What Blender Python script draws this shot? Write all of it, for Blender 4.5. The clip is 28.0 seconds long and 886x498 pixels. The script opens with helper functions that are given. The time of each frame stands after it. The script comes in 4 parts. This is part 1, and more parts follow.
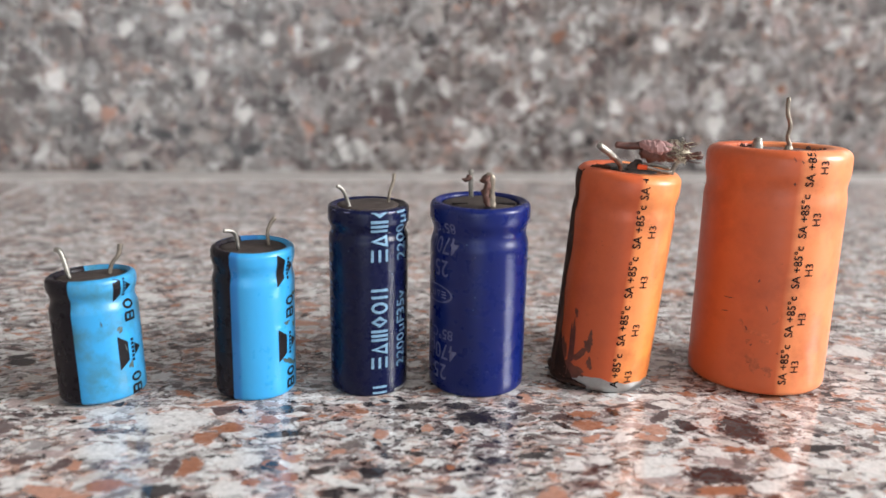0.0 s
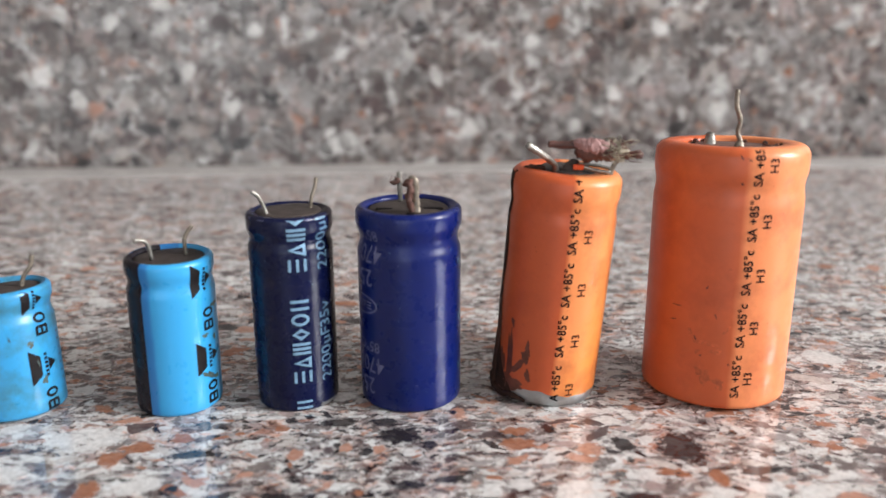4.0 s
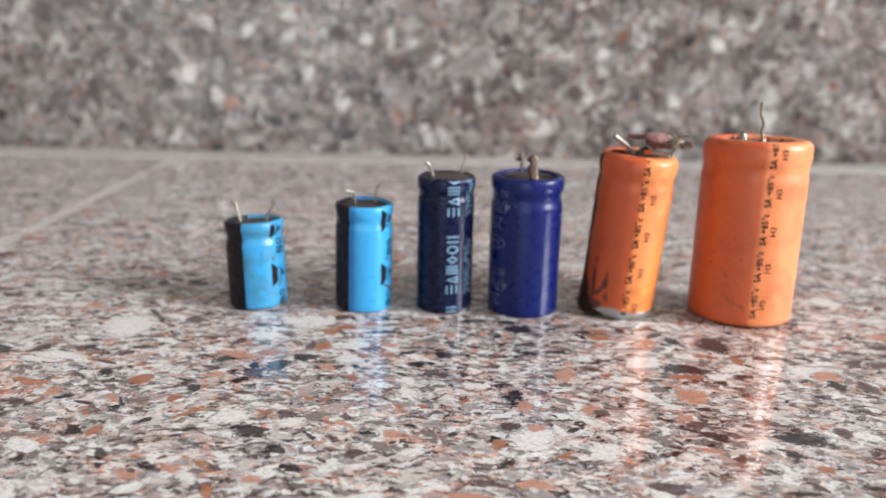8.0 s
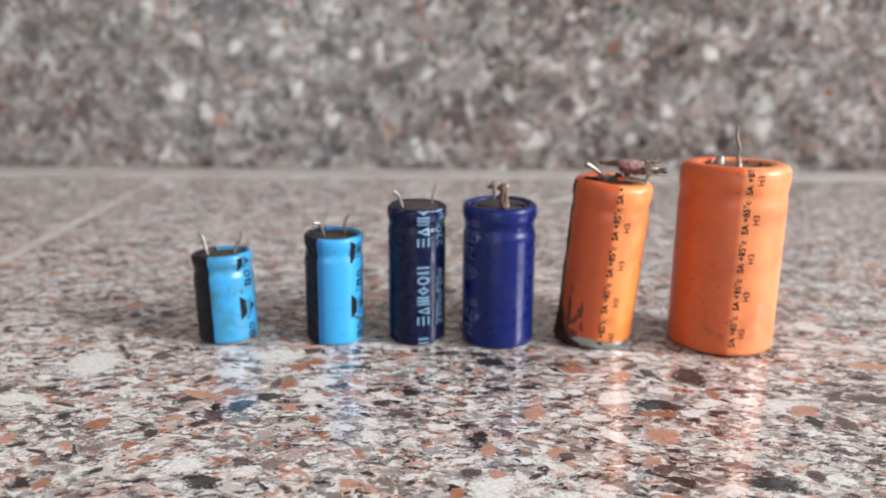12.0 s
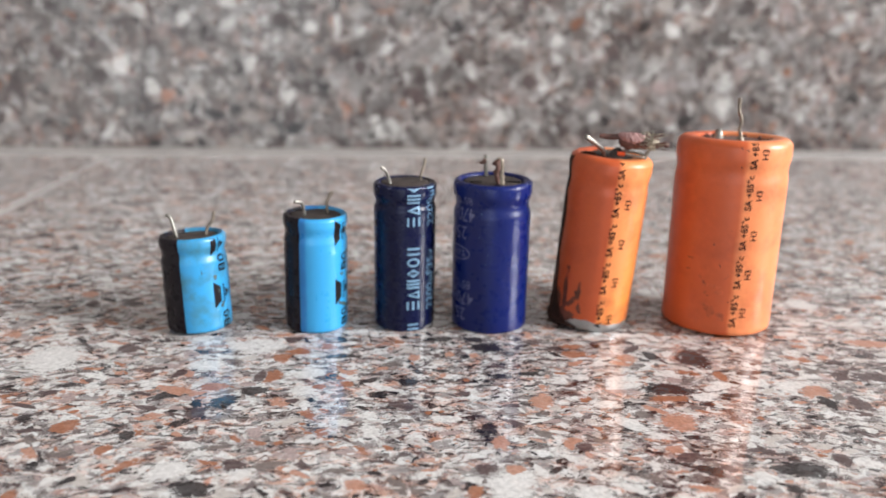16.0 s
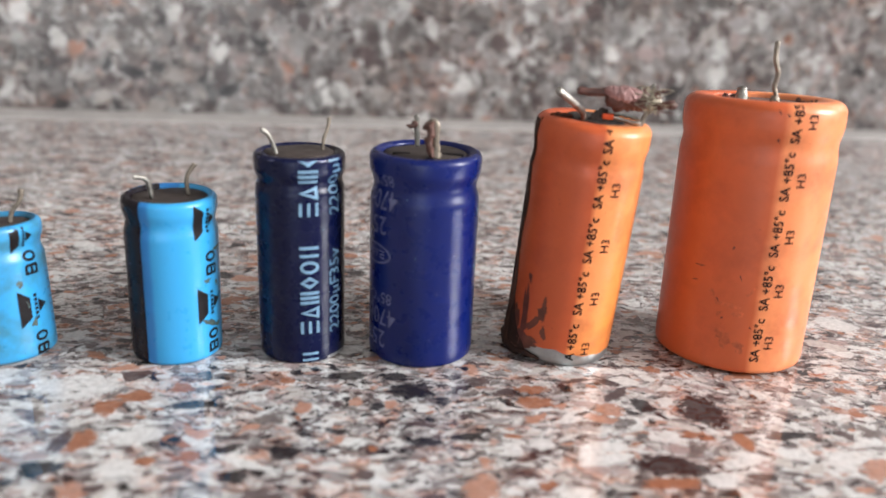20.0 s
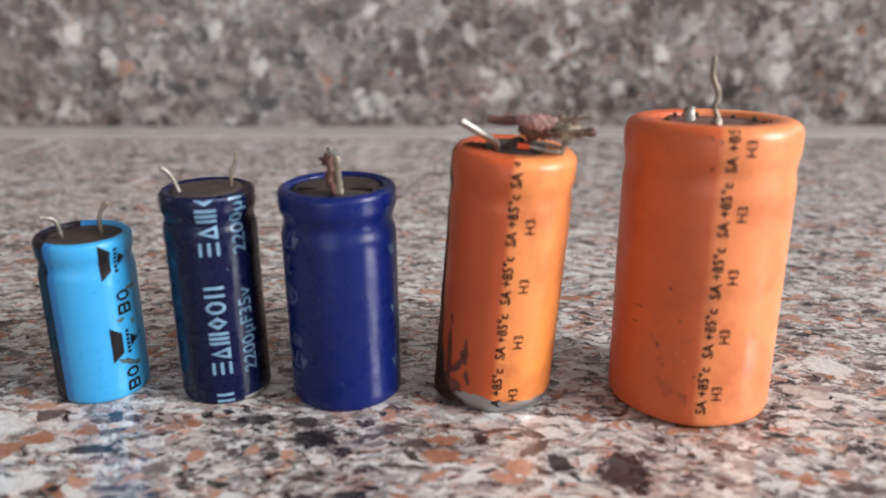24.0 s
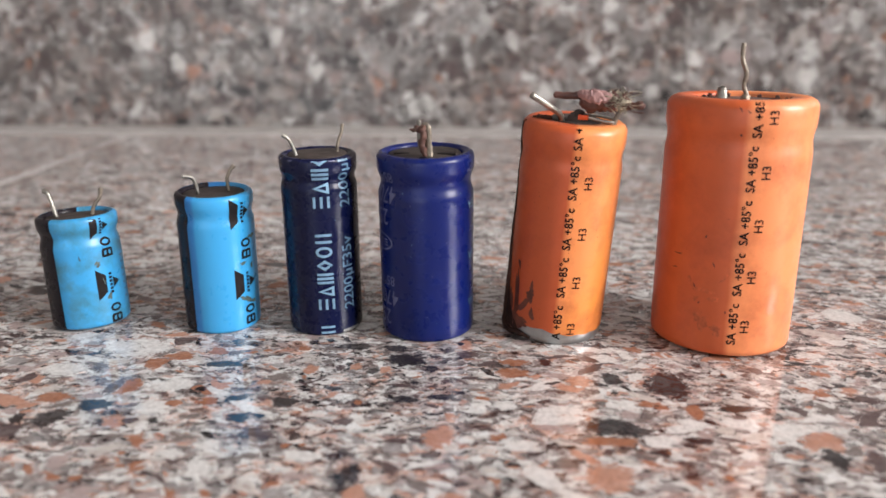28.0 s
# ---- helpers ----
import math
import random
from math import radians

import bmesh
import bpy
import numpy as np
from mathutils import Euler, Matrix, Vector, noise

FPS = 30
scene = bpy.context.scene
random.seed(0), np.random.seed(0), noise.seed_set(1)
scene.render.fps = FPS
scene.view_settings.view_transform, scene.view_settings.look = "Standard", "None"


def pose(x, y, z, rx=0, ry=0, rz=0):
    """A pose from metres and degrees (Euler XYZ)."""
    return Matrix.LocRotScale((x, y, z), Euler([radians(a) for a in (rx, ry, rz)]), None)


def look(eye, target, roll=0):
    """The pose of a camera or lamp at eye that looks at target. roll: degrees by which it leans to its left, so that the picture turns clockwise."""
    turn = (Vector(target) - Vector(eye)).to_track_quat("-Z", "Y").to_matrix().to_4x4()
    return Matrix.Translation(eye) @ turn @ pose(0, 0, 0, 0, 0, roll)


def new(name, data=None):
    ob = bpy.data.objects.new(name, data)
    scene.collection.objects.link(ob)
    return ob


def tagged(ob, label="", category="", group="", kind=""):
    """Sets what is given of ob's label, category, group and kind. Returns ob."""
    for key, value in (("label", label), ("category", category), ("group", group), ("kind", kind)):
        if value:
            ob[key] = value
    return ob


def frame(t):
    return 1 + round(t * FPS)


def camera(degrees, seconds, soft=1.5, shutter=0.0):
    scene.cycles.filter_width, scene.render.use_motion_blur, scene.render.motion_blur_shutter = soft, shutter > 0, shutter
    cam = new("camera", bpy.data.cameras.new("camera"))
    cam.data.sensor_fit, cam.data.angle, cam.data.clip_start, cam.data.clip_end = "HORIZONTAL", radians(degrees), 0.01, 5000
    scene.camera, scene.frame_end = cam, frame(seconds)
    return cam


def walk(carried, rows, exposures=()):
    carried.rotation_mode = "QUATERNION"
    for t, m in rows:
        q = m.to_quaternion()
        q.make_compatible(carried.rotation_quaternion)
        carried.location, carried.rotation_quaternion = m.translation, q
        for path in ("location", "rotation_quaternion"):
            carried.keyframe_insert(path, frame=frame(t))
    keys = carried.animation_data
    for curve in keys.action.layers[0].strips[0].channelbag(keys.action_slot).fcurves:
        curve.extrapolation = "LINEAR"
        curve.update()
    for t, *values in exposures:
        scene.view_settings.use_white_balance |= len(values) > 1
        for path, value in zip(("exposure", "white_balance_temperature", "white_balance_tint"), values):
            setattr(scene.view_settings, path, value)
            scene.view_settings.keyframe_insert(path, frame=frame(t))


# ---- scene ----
cam = camera(60.92, 28.0, soft=1.6)
cam.data.dof.use_dof = True
cam.data.dof.focus_distance = 0.158
cam.data.dof.aperture_fstop = 12.5
PATH = [
    (0, (-0.00248, -0.14236, 0.06807), (0.02476, 0.14683, -0.00695), 1.40),
    (0.5, (0.00518, -0.13997, 0.07032), (0.03049, 0.14916, -0.00559), 1.19),
    (1, (0.01177, -0.13694, 0.07088), (0.03334, 0.15320, -0.00229), 1.34),
    (1.5, (0.02212, -0.12597, 0.06611), (0.04193, 0.16344, -0.01037), 0.80),
    (2, (0.02588, -0.12075, 0.06544), (0.04701, 0.16880, -0.01013), 1.17),
    (2.5, (0.02798, -0.11600, 0.06635), (0.05019, 0.17296, -0.01117), 1.05),
    (4.5, (0.01085, -0.14101, 0.07066), (0.02411, 0.14759, -0.01015), 0.26),
    (5, (0.00170, -0.14453, 0.07006), (0.01227, 0.14522, -0.00697), 0.69),
    (5.5, (-0.01001, -0.14838, 0.07020), (-0.00264, 0.14152, -0.00665), 0.76),
    (6, (-0.01649, -0.14967, 0.06626), (-0.01091, 0.14006, -0.01136), 1.37),
    (6.5, (-0.01617, -0.14986, 0.06509), (-0.00996, 0.13960, -0.01346), 1.33),
    (7, (-0.00442, -0.16844, 0.06965), (-0.00647, 0.12180, -0.00621), 1.60),
    (7.5, (-0.00704, -0.18752, 0.07440), (-0.00993, 0.10190, -0.00451), 1.09),
    (8, (-0.00148, -0.20170, 0.07531), (-0.00521, 0.08730, -0.00510), 1.56),
    (8.5, (-0.00164, -0.21604, 0.08125), (-0.00703, 0.07242, -0.00098), 1.00),
    (9, (-0.00210, -0.21845, 0.08453), (-0.00515, 0.07045, 0.00374), 1.02),
    (9.5, (0.00345, -0.20344, 0.07916), (0.00102, 0.08421, -0.00598), 0.77),
    (10, (0.00623, -0.19722, 0.07952), (0.00208, 0.09153, -0.00175), 0.70),
    (10.5, (0.00773, -0.19675, 0.08006), (0.00057, 0.09336, 0.00400), 0.71),
    (11, (0.00746, -0.19729, 0.08165), (0.00064, 0.09187, 0.00204), 0.42),
    (11.5, (0.00722, -0.19646, 0.08173), (0.00083, 0.09277, 0.00232), 0.55),
    (12, (0.00866, -0.19522, 0.08180), (0.00148, 0.09395, 0.00223), 0.60),
    (12.5, (0.01080, -0.19337, 0.07863), (0.00027, 0.09528, -0.00242), 0.56),
    (13, (0.00928, -0.15712, 0.07671), (0.00805, 0.12944, -0.01206), 0.84),
    (13.5, (0.00855, -0.12415, 0.07479), (0.01584, 0.15701, -0.02959), 1.03),
    (15.5, (0.00369, -0.19722, 0.08593), (0.00782, 0.08972, -0.00154), 0.88),
    (16, (-0.00422, -0.18340, 0.07765), (0.01190, 0.10358, -0.00829), 1.28),
    (16.5, (-0.01367, -0.17167, 0.07396), (0.00601, 0.11425, -0.01471), 1.43),
    (17, (-0.01819, -0.15461, 0.06960), (0.00764, 0.12952, -0.02318), 2.11),
    (17.5, (-0.02577, -0.14220, 0.06277), (0.00306, 0.14171, -0.02978), 2.90),
    (18, (-0.02206, -0.13428, 0.06184), (0.00641, 0.14995, -0.02986), 2.49),
    (18.5, (-0.01363, -0.13171, 0.06199), (0.01586, 0.15174, -0.03173), 2.66),
    (19, (-0.00626, -0.13171, 0.06441), (0.02223, 0.15183, -0.02938), 2.85),
    (19.5, (0.00341, -0.12973, 0.06604), (0.03267, 0.15335, -0.02888), 2.53),
    (20, (0.01064, -0.12807, 0.06576), (0.03656, 0.15543, -0.02887), 2.78),
    (20.5, (0.02113, -0.12746, 0.06545), (0.04023, 0.15610, -0.03064), 2.52),
    (21, (0.02774, -0.12487, 0.06592), (0.04448, 0.15901, -0.02965), 2.48),
    (21.5, (0.03684, -0.12175, 0.06570), (0.05020, 0.16184, -0.03125), 2.47),
    (23.5, (0.04980, -0.11805, 0.07271), (0.03853, 0.16552, -0.02456), 0.14),
    (24, (0.04372, -0.11844, 0.07081), (0.02984, 0.16524, -0.02580), 0.01),
    (24.5, (0.03536, -0.12160, 0.06874), (0.01553, 0.16164, -0.02813), 0.03),
    (25, (0.02856, -0.12274, 0.06732), (0.00481, 0.15999, -0.03016), 0.20),
    (25.5, (0.02350, -0.12446, 0.06621), (-0.00225, 0.15848, -0.03012), 0.32),
    (26, (0.01860, -0.12559, 0.06462), (-0.00927, 0.15769, -0.03014), 0.71),
    (26.5, (0.02366, -0.12791, 0.06616), (-0.00092, 0.15507, -0.03038), 0.51),
    (27, (0.03266, -0.14290, 0.06549), (0.00464, 0.14009, -0.03007), 0.72),
    (27.5, (0.03507, -0.14492, 0.06710), (0.01160, 0.14033, -0.02278), 0.33),
    (28, (0.03613, -0.14727, 0.06770), (0.01165, 0.13742, -0.02370), -0.04),
]
# seconds, stops, kelvin, tint: the camera dims, brightens and warms its picture on the way
EXPOSURES = [(0, 0.08, 6390, 10), (1, 0, 6390, 10), (2, 0.28, 6390, 10), (2.5, 0.28, 6390, 10), (4.5, -0.06, 6390, 10), (5, -0.06, 6390, 10), (6, 0.12, 6390, 10), (8, 0.1, 6390, 10), (12, 0.1, 6390, 10), (17, 0.11, 6390, 10), (18, 0.19, 6390, 10), (19, 0.16, 6390, 10), (20, 0.1, 6390, 10), (21, 0.37, 6390, 10), (21.5, 0.37, 6390, 10), (23.5, -0.12, 6390, 10), (24, -0.14, 6450, 11), (25, -0.16, 6780, 14.5), (26, 0.12, 6780, 14.5), (27, -0.08, 6640, 13), (28, -0.08, 6600, 12.5)]
walk(cam, [(t, look(eye, target, roll)) for t, eye, target, roll in PATH], EXPOSURES)

# ---- world and lights ----
CM, MM = 0.01, 0.001
world = bpy.data.worlds.new("world")
scene.world = world
world.use_nodes = True
wn = world.node_tree
sky = wn.nodes.new("ShaderNodeTexSky")
sky.sky_type, sky.sun_disc = "NISHITA", False
sky.sun_elevation, sky.sun_rotation = radians(40), radians(100)
wn.links.new(sky.outputs[0], wn.nodes["Background"].inputs[0])
wn.nodes["Background"].inputs[1].default_value = 0.1

# the counter and its wall stand turned a little to the row of capacitors
FRAME = pose(0, 0.294, 0, 0, 0, 3.15)


def area(name, m, sx, sy, watts, colour):
    lamp = bpy.data.lights.new(name, "AREA")
    lamp.shape, lamp.size, lamp.size_y, lamp.energy, lamp.color = "RECTANGLE", sx, sy, watts, colour
    ob = new(name, lamp)
    ob.matrix_world = m
    return ob


# daylight in the window opening beside the counter, and an added, unseen rear fill
RIGHT_X, LEFT_X, REAR_Y, CEIL, GROUND = 3.4, -1.7, -3.4, 2.5, -0.88
WIN_Y0, WIN_Y1, WIN_Z0, WIN_Z1 = -2.20, -1.00, 0.95, 2.30
FILL_X0, FILL_X1, FILL_Z1 = -1.6, 0.0, 1.3
area("window_daylight", FRAME @ pose(RIGHT_X + 0.05, (WIN_Y0 + WIN_Y1) / 2, (WIN_Z0 + WIN_Z1) / 2, 0, 90, 0), WIN_Z1 - WIN_Z0, WIN_Y1 - WIN_Y0, 335, (1.0, 0.985, 0.97))
area("rear_fill", FRAME @ pose((FILL_X0 + FILL_X1) / 2, REAR_Y - 0.05, (FILL_Z1 + GROUND) / 2, 90, 0, 0), FILL_X1 - FILL_X0, FILL_Z1 - GROUND, 24, (0.94, 0.975, 1.0))


# ---- materials ----
class Mat:
    """A small builder of node materials."""

    def __init__(self, name, rough=0.4, metal=0.0, spec=0.5):
        self.mat = bpy.data.materials.new(name)
        self.mat.use_nodes = True
        self.t = self.mat.node_tree
        self.b = self.t.nodes["Principled BSDF"]
        self.b.inputs["Roughness"].default_value = rough
        self.b.inputs["Metallic"].default_value = metal
        self.b.inputs["Specular IOR Level"].default_value = spec

    def node(self, kind, **put):
        n = self.t.nodes.new("ShaderNode" + kind)
        for key, value in put.items():
            if key in n.inputs:
                self.put(n.inputs[key], value)
        return n

    def put(self, socket, value):
        if isinstance(value, bpy.types.NodeSocket):
            self.t.links.new(value, socket)
        else:
            socket.default_value = value

    def coords(self):
        return self.node("TexCoord").outputs["Object"]

    def scaled(self, vector, s, turn=(0, 0, 0)):
        n = self.node("Mapping")
        self.put(n.inputs["Vector"], vector)
        n.inputs["Scale"].default_value = s
        n.inputs["Rotation"].default_value = turn
        return n.outputs[0]

    def noise(self, vector, scale, detail=4.0, rough=0.6, out="Fac"):
        n = self.node("TexNoise", Scale=scale, Detail=detail, Roughness=rough)
        self.put(n.inputs["Vector"], vector)
        return n.outputs[out]

    def ramp(self, fac, stops, mode="LINEAR"):
        n = self.node("ValToRGB")
        n.color_ramp.interpolation = mode
        e = n.color_ramp.elements
        for i, (p, c) in enumerate(stops):
            c = (c, c, c) if isinstance(c, (int, float)) else c
            el = e[i] if i < 2 else e.new(p)
            el.position, el.color = p, (*c, 1)
        self.put(n.inputs[0], fac)
        return n.outputs[0]

    def mix(self, fac, a, b, mode="MIX"):
        n = self.t.nodes.new("ShaderNodeMix")
        n.data_type, n.blend_type = "RGBA", mode
        self.put(n.inputs[0], fac)
        for i, v in ((6, a), (7, b)):
            self.put(n.inputs[i], (*v, 1) if isinstance(v, tuple) else v)
        return n.outputs[2]

    def math(self, op, a, b=0.0):
        n = self.t.nodes.new("ShaderNodeMath")
        n.operation = op
        self.put(n.inputs[0], a)
        self.put(n.inputs[1], b)
        return n.outputs[0]

    def colour(self, c):
        self.put(self.b.inputs["Base Color"], (*c, 1) if isinstance(c, tuple) else c)
        return self

    def rough(self, r):
        self.put(self.b.inputs["Roughness"], r)
        return self

    def bump(self, height, strength, dist):
        n = self.node("Bump", Strength=strength, Distance=dist)
        self.put(n.inputs["Height"], height)
        self.t.links.new(n.outputs[0], self.b.inputs["Normal"])
        return self


STONE = {
    "white": (0.82, 0.81, 0.795), "cream": (0.63, 0.58, 0.545), "pink": (0.46, 0.36, 0.345), "taupe": (0.20, 0.165, 0.155), "grey": (0.37, 0.345, 0.34),
    "mauve": (0.105, 0.070, 0.070), "dark": (0.024, 0.019, 0.021), "rust": (0.40, 0.165, 0.09), "salmon": (0.55, 0.285, 0.20),
}


def stone_ground(m, co, scale, stretch, shade, streak):
    """The finer ground between the chips: clouded, streaked and flaked bits of the same stones, richer in white or red by patches."""
    tint = {k: tuple(v * shade for v in c) for k, c in STONE.items()}
    wob = m.mix(0.007 / scale, co, m.noise(co, 170 * scale, 5, 0.65, "Color"), "ADD")
    vec = m.scaled(wob, stretch, (0, 0, 0.12))
    patch = m.math("MULTIPLY", m.math("SUBTRACT", m.noise(m.scaled(co, (1, 1.6, 1)), 75 * scale, 3, 0.55), 0.5), 0.42)
    flow = m.math("ADD", m.noise(vec, 270 * scale, 7, 0.68), patch)
    c = m.ramp(flow, [(0.33, tint["dark"]), (0.375, tint["mauve"]), (0.42, tint["taupe"]), (0.47, tint["grey"]), (0.52, tint["cream"]), (0.58, tint["white"])])
    v = m.node("TexVoronoi", Scale=480 * scale, Randomness=1.0)
    m.put(v.inputs["Vector"], vec)
    sep = m.node("SeparateColor")
    m.put(sep.inputs[0], v.outputs["Color"])
    order = [(0.0, "dark"), (0.10, "mauve"), (0.20, "taupe"), (0.34, "grey"), (0.50, "pink"), (0.60, "cream"), (0.74, "white"), (0.93, "salmon")]
    flakes = m.ramp(m.math("ADD", sep.outputs[0], m.math("MULTIPLY", patch, 1.2)), [(p, tint[k]) for p, k in order], "CONSTANT")
    c = m.mix(m.math("MULTIPLY", m.ramp(sep.outputs[1], [(0.35, 0.0), (0.55, 1.0)]), streak), c, flakes)
    red = m.math("ADD", m.noise(m.scaled(wob, (stretch[0], stretch[1], 1), (0, 0, 0.8)), 210 * scale, 6, 0.68), m.math("MULTIPLY", m.math("SUBTRACT", m.noise(m.scaled(co, (1, 1.4, 1), (0, 0, 1.3)), 55 * scale, 2, 0.5), 0.5), 0.4))
    c = m.mix(1.0, c, m.ramp(red, [(0.49, (0.975, 1.0, 1.015)), (0.57, (1.0, 0.88, 0.85)), (0.66, (0.90, 0.58, 0.47))]), "MULTIPLY")
    fine = m.ramp(m.noise(co, 1700 * scale, 4, 0.7), [(0.3, 0.78), (0.7, 1.18)])
    slivers = m.ramp(m.noise(m.scaled(wob, (stretch[0], stretch[1] * 1.7, 1)), 430 * scale, 5, 0.6), [(0.36, 0.08), (0.43, 1.0)])
    return m.mix(1.0, m.mix(1.0, c, slivers, "MULTIPLY"), fine, "MULTIPLY")


def clouds(m, co, c):
    """Darker and paler drifts of stone, a few centimetres across."""
    drift = m.ramp(m.noise(m.scaled(co, (1, 1, 1.3), (0, 0.4, 0)), 32, 4, 0.6), [(0.34, (0.58, 0.57, 0.57)), (0.5, (1.0, 0.985, 0.97)), (0.68, (1.38, 1.38, 1.39))])
    return m.mix(1.0, c, drift, "MULTIPLY")


def stone_chip(name, source, kinds, rough, ground, shade=1.0, worn=0.5, cloudy=False, soft=0.03):
    """Polished chips of stone: each piece takes one of the kinds, by its own random value; the ground shows through where they are worn."""
    m = Mat(name, rough, 0.0, 0.72)
    co = m.coords()
    pick = m.node("ObjectInfo").outputs["Random"] if source == "object" else m.node("NewGeometry").outputs["Random Per Island"]
    stops, at = [], 0.0
    for k, share in kinds:
        stops.append((at, tuple(v * shade for v in STONE[k])))
        at += share
    base = m.ramp(pick, stops, "CONSTANT")
    fine = m.ramp(m.noise(co, 900, 5, 0.7), [(0.3, 0.68), (0.7, 1.2)])
    c = m.mix(1.0, base, fine, "MULTIPLY")
    sep = m.node("SeparateXYZ")
    m.put(sep.inputs[0], m.node("TexCoord").outputs["UV"])
    body = m.math("ADD", m.noise(m.scaled(co, (1, ground[1][1], 1)), ground[0] * 600, 8, 0.75), m.math("MULTIPLY", sep.outputs[0], 0.42))
    gaps = m.ramp(body, [(worn - soft, 1.0), (worn + soft, 0.08)])
    c = m.mix(gaps, c, stone_ground(m, co, *ground))
    m.colour(clouds(m, co, c) if cloudy else c)
    m.rough(m.ramp(m.noise(co, 60, 3), [(0.3, rough * 0.7), (0.7, rough * 1.5)]))
    return m.mat


def stone_matrix(name, rough, ground, cloudy=False):
    m = Mat(name, rough, 0.0, 0.72)
    co = m.coords()
    c = stone_ground(m, co, *ground)
    m.colour(clouds(m, co, c) if cloudy else c)
    m.rough(m.ramp(m.noise(co, 60, 3), [(0.3, rough * 0.7), (0.7, rough * 1.5)]))
    return m.mat


COUNTER_KINDS = (("white", 0.24), ("cream", 0.17), ("pink", 0.10), ("grey", 0.11), ("taupe", 0.10), ("mauve", 0.08), ("dark", 0.08), ("rust", 0.06), ("salmon", 0.06))
WALL_KINDS = (("white", 0.105), ("cream", 0.085), ("pink", 0.07), ("grey", 0.23), ("taupe", 0.25), ("mauve", 0.18), ("dark", 0.04), ("rust", 0.02), ("salmon", 0.02))
BOLD_KINDS = (("white", 0.30), ("cream", 0.12), ("dark", 0.16), ("mauve", 0.16), ("rust", 0.12), ("salmon", 0.14))
GLOSS, WALL_GLOSS = 0.05, 0.3
COUNTER_GROUND, WALL_GROUND = (1.0, (1, 1.8, 1), 0.86, 0.7), (0.55, (1, 1, 1), 0.42, 0.7)
counter_stone = stone_matrix("counter_stone", GLOSS, COUNTER_GROUND)
counter_chip = stone_chip("counter_chip", "island", COUNTER_KINDS, GLOSS, COUNTER_GROUND, 0.84, 0.63)
counter_chip_single = stone_chip("counter_chip_single", "object", COUNTER_KINDS, GLOSS, COUNTER_GROUND, 0.84, 0.63)
chip_of = {k: stone_chip("chip_" + k, "object", ((k, 1.0),), GLOSS, COUNTER_GROUND, 0.84, 0.555) for k in ("dark", "white", "mauve")}
chip_of["orange"] = stone_chip("chip_orange", "object", (("rust", 0.5), ("salmon", 0.5)), GLOSS, COUNTER_GROUND, 0.84, 0.555)
speck_chip = stone_chip("dark_speck_chip", "island", (("dark", 0.5), ("mauve", 0.25), ("taupe", 0.25)), GLOSS, COUNTER_GROUND, 0.84, 0.57)
red_chip = stone_chip("red_brown_chip", "island", (("mauve", 0.34), ("rust", 0.22), ("dark", 0.14), ("taupe", 0.12), ("salmon", 0.18)), GLOSS, COUNTER_GROUND, 0.84, 0.57)
bold_chip = stone_chip("bold_chip", "island", BOLD_KINDS, GLOSS, COUNTER_GROUND, 0.86, 0.50)
bold_chip_single = stone_chip("bold_chip_single", "object", BOLD_KINDS, GLOSS, COUNTER_GROUND, 0.86, 0.50)
wall_stone = stone_matrix("wall_stone", WALL_GLOSS, WALL_GROUND, True)
wall_chip = stone_chip("wall_chip", "island", WALL_KINDS, WALL_GLOSS, WALL_GROUND, 0.505, 0.60, True, 0.075)
wall_white = stone_chip("wall_white_chip", "object", (("white", 1.0),), WALL_GLOSS, WALL_GROUND, 0.63, 0.57, True, 0.08)
wall_dark = stone_chip("wall_dark_chip", "object", (("mauve", 0.5), ("dark", 0.5)), WALL_GLOSS, WALL_GROUND, 0.6, 0.53, True, 0.07)
wall_chip_single = stone_chip("wall_chip_single", "object", WALL_KINDS, WALL_GLOSS, WALL_GROUND, 0.505, 0.60, True, 0.075)


def plain(name, colour, rough=0.5, metal=0.0, spread=0.12, size=300.0, bumps=0.0, depth=0.0002):
    """A surface with a mottle at two scales and, if asked, fine relief."""
    m = Mat(name, rough, metal)
    co = m.coords()
    lo, hi = tuple(v * (1 - spread) for v in colour), tuple(min(1, v * (1 + spread)) for v in colour)
    big = m.ramp(m.noise(co, size * 0.2, 3), [(0.3, lo), (0.7, hi)])
    fine = m.ramp(m.noise(co, size, 5, 0.7), [(0.3, 1 - spread), (0.7, 1 + spread)])
    m.colour(m.mix(1.0, big, fine, "MULTIPLY"))
    m.rough(m.ramp(m.noise(co, size * 0.5, 4), [(0.3, max(0.03, rough * 0.75)), (0.7, min(1, rough * 1.3))]))
    if bumps:
        m.bump(m.noise(co, size, 5, 0.6), bumps, depth)
    return m.mat


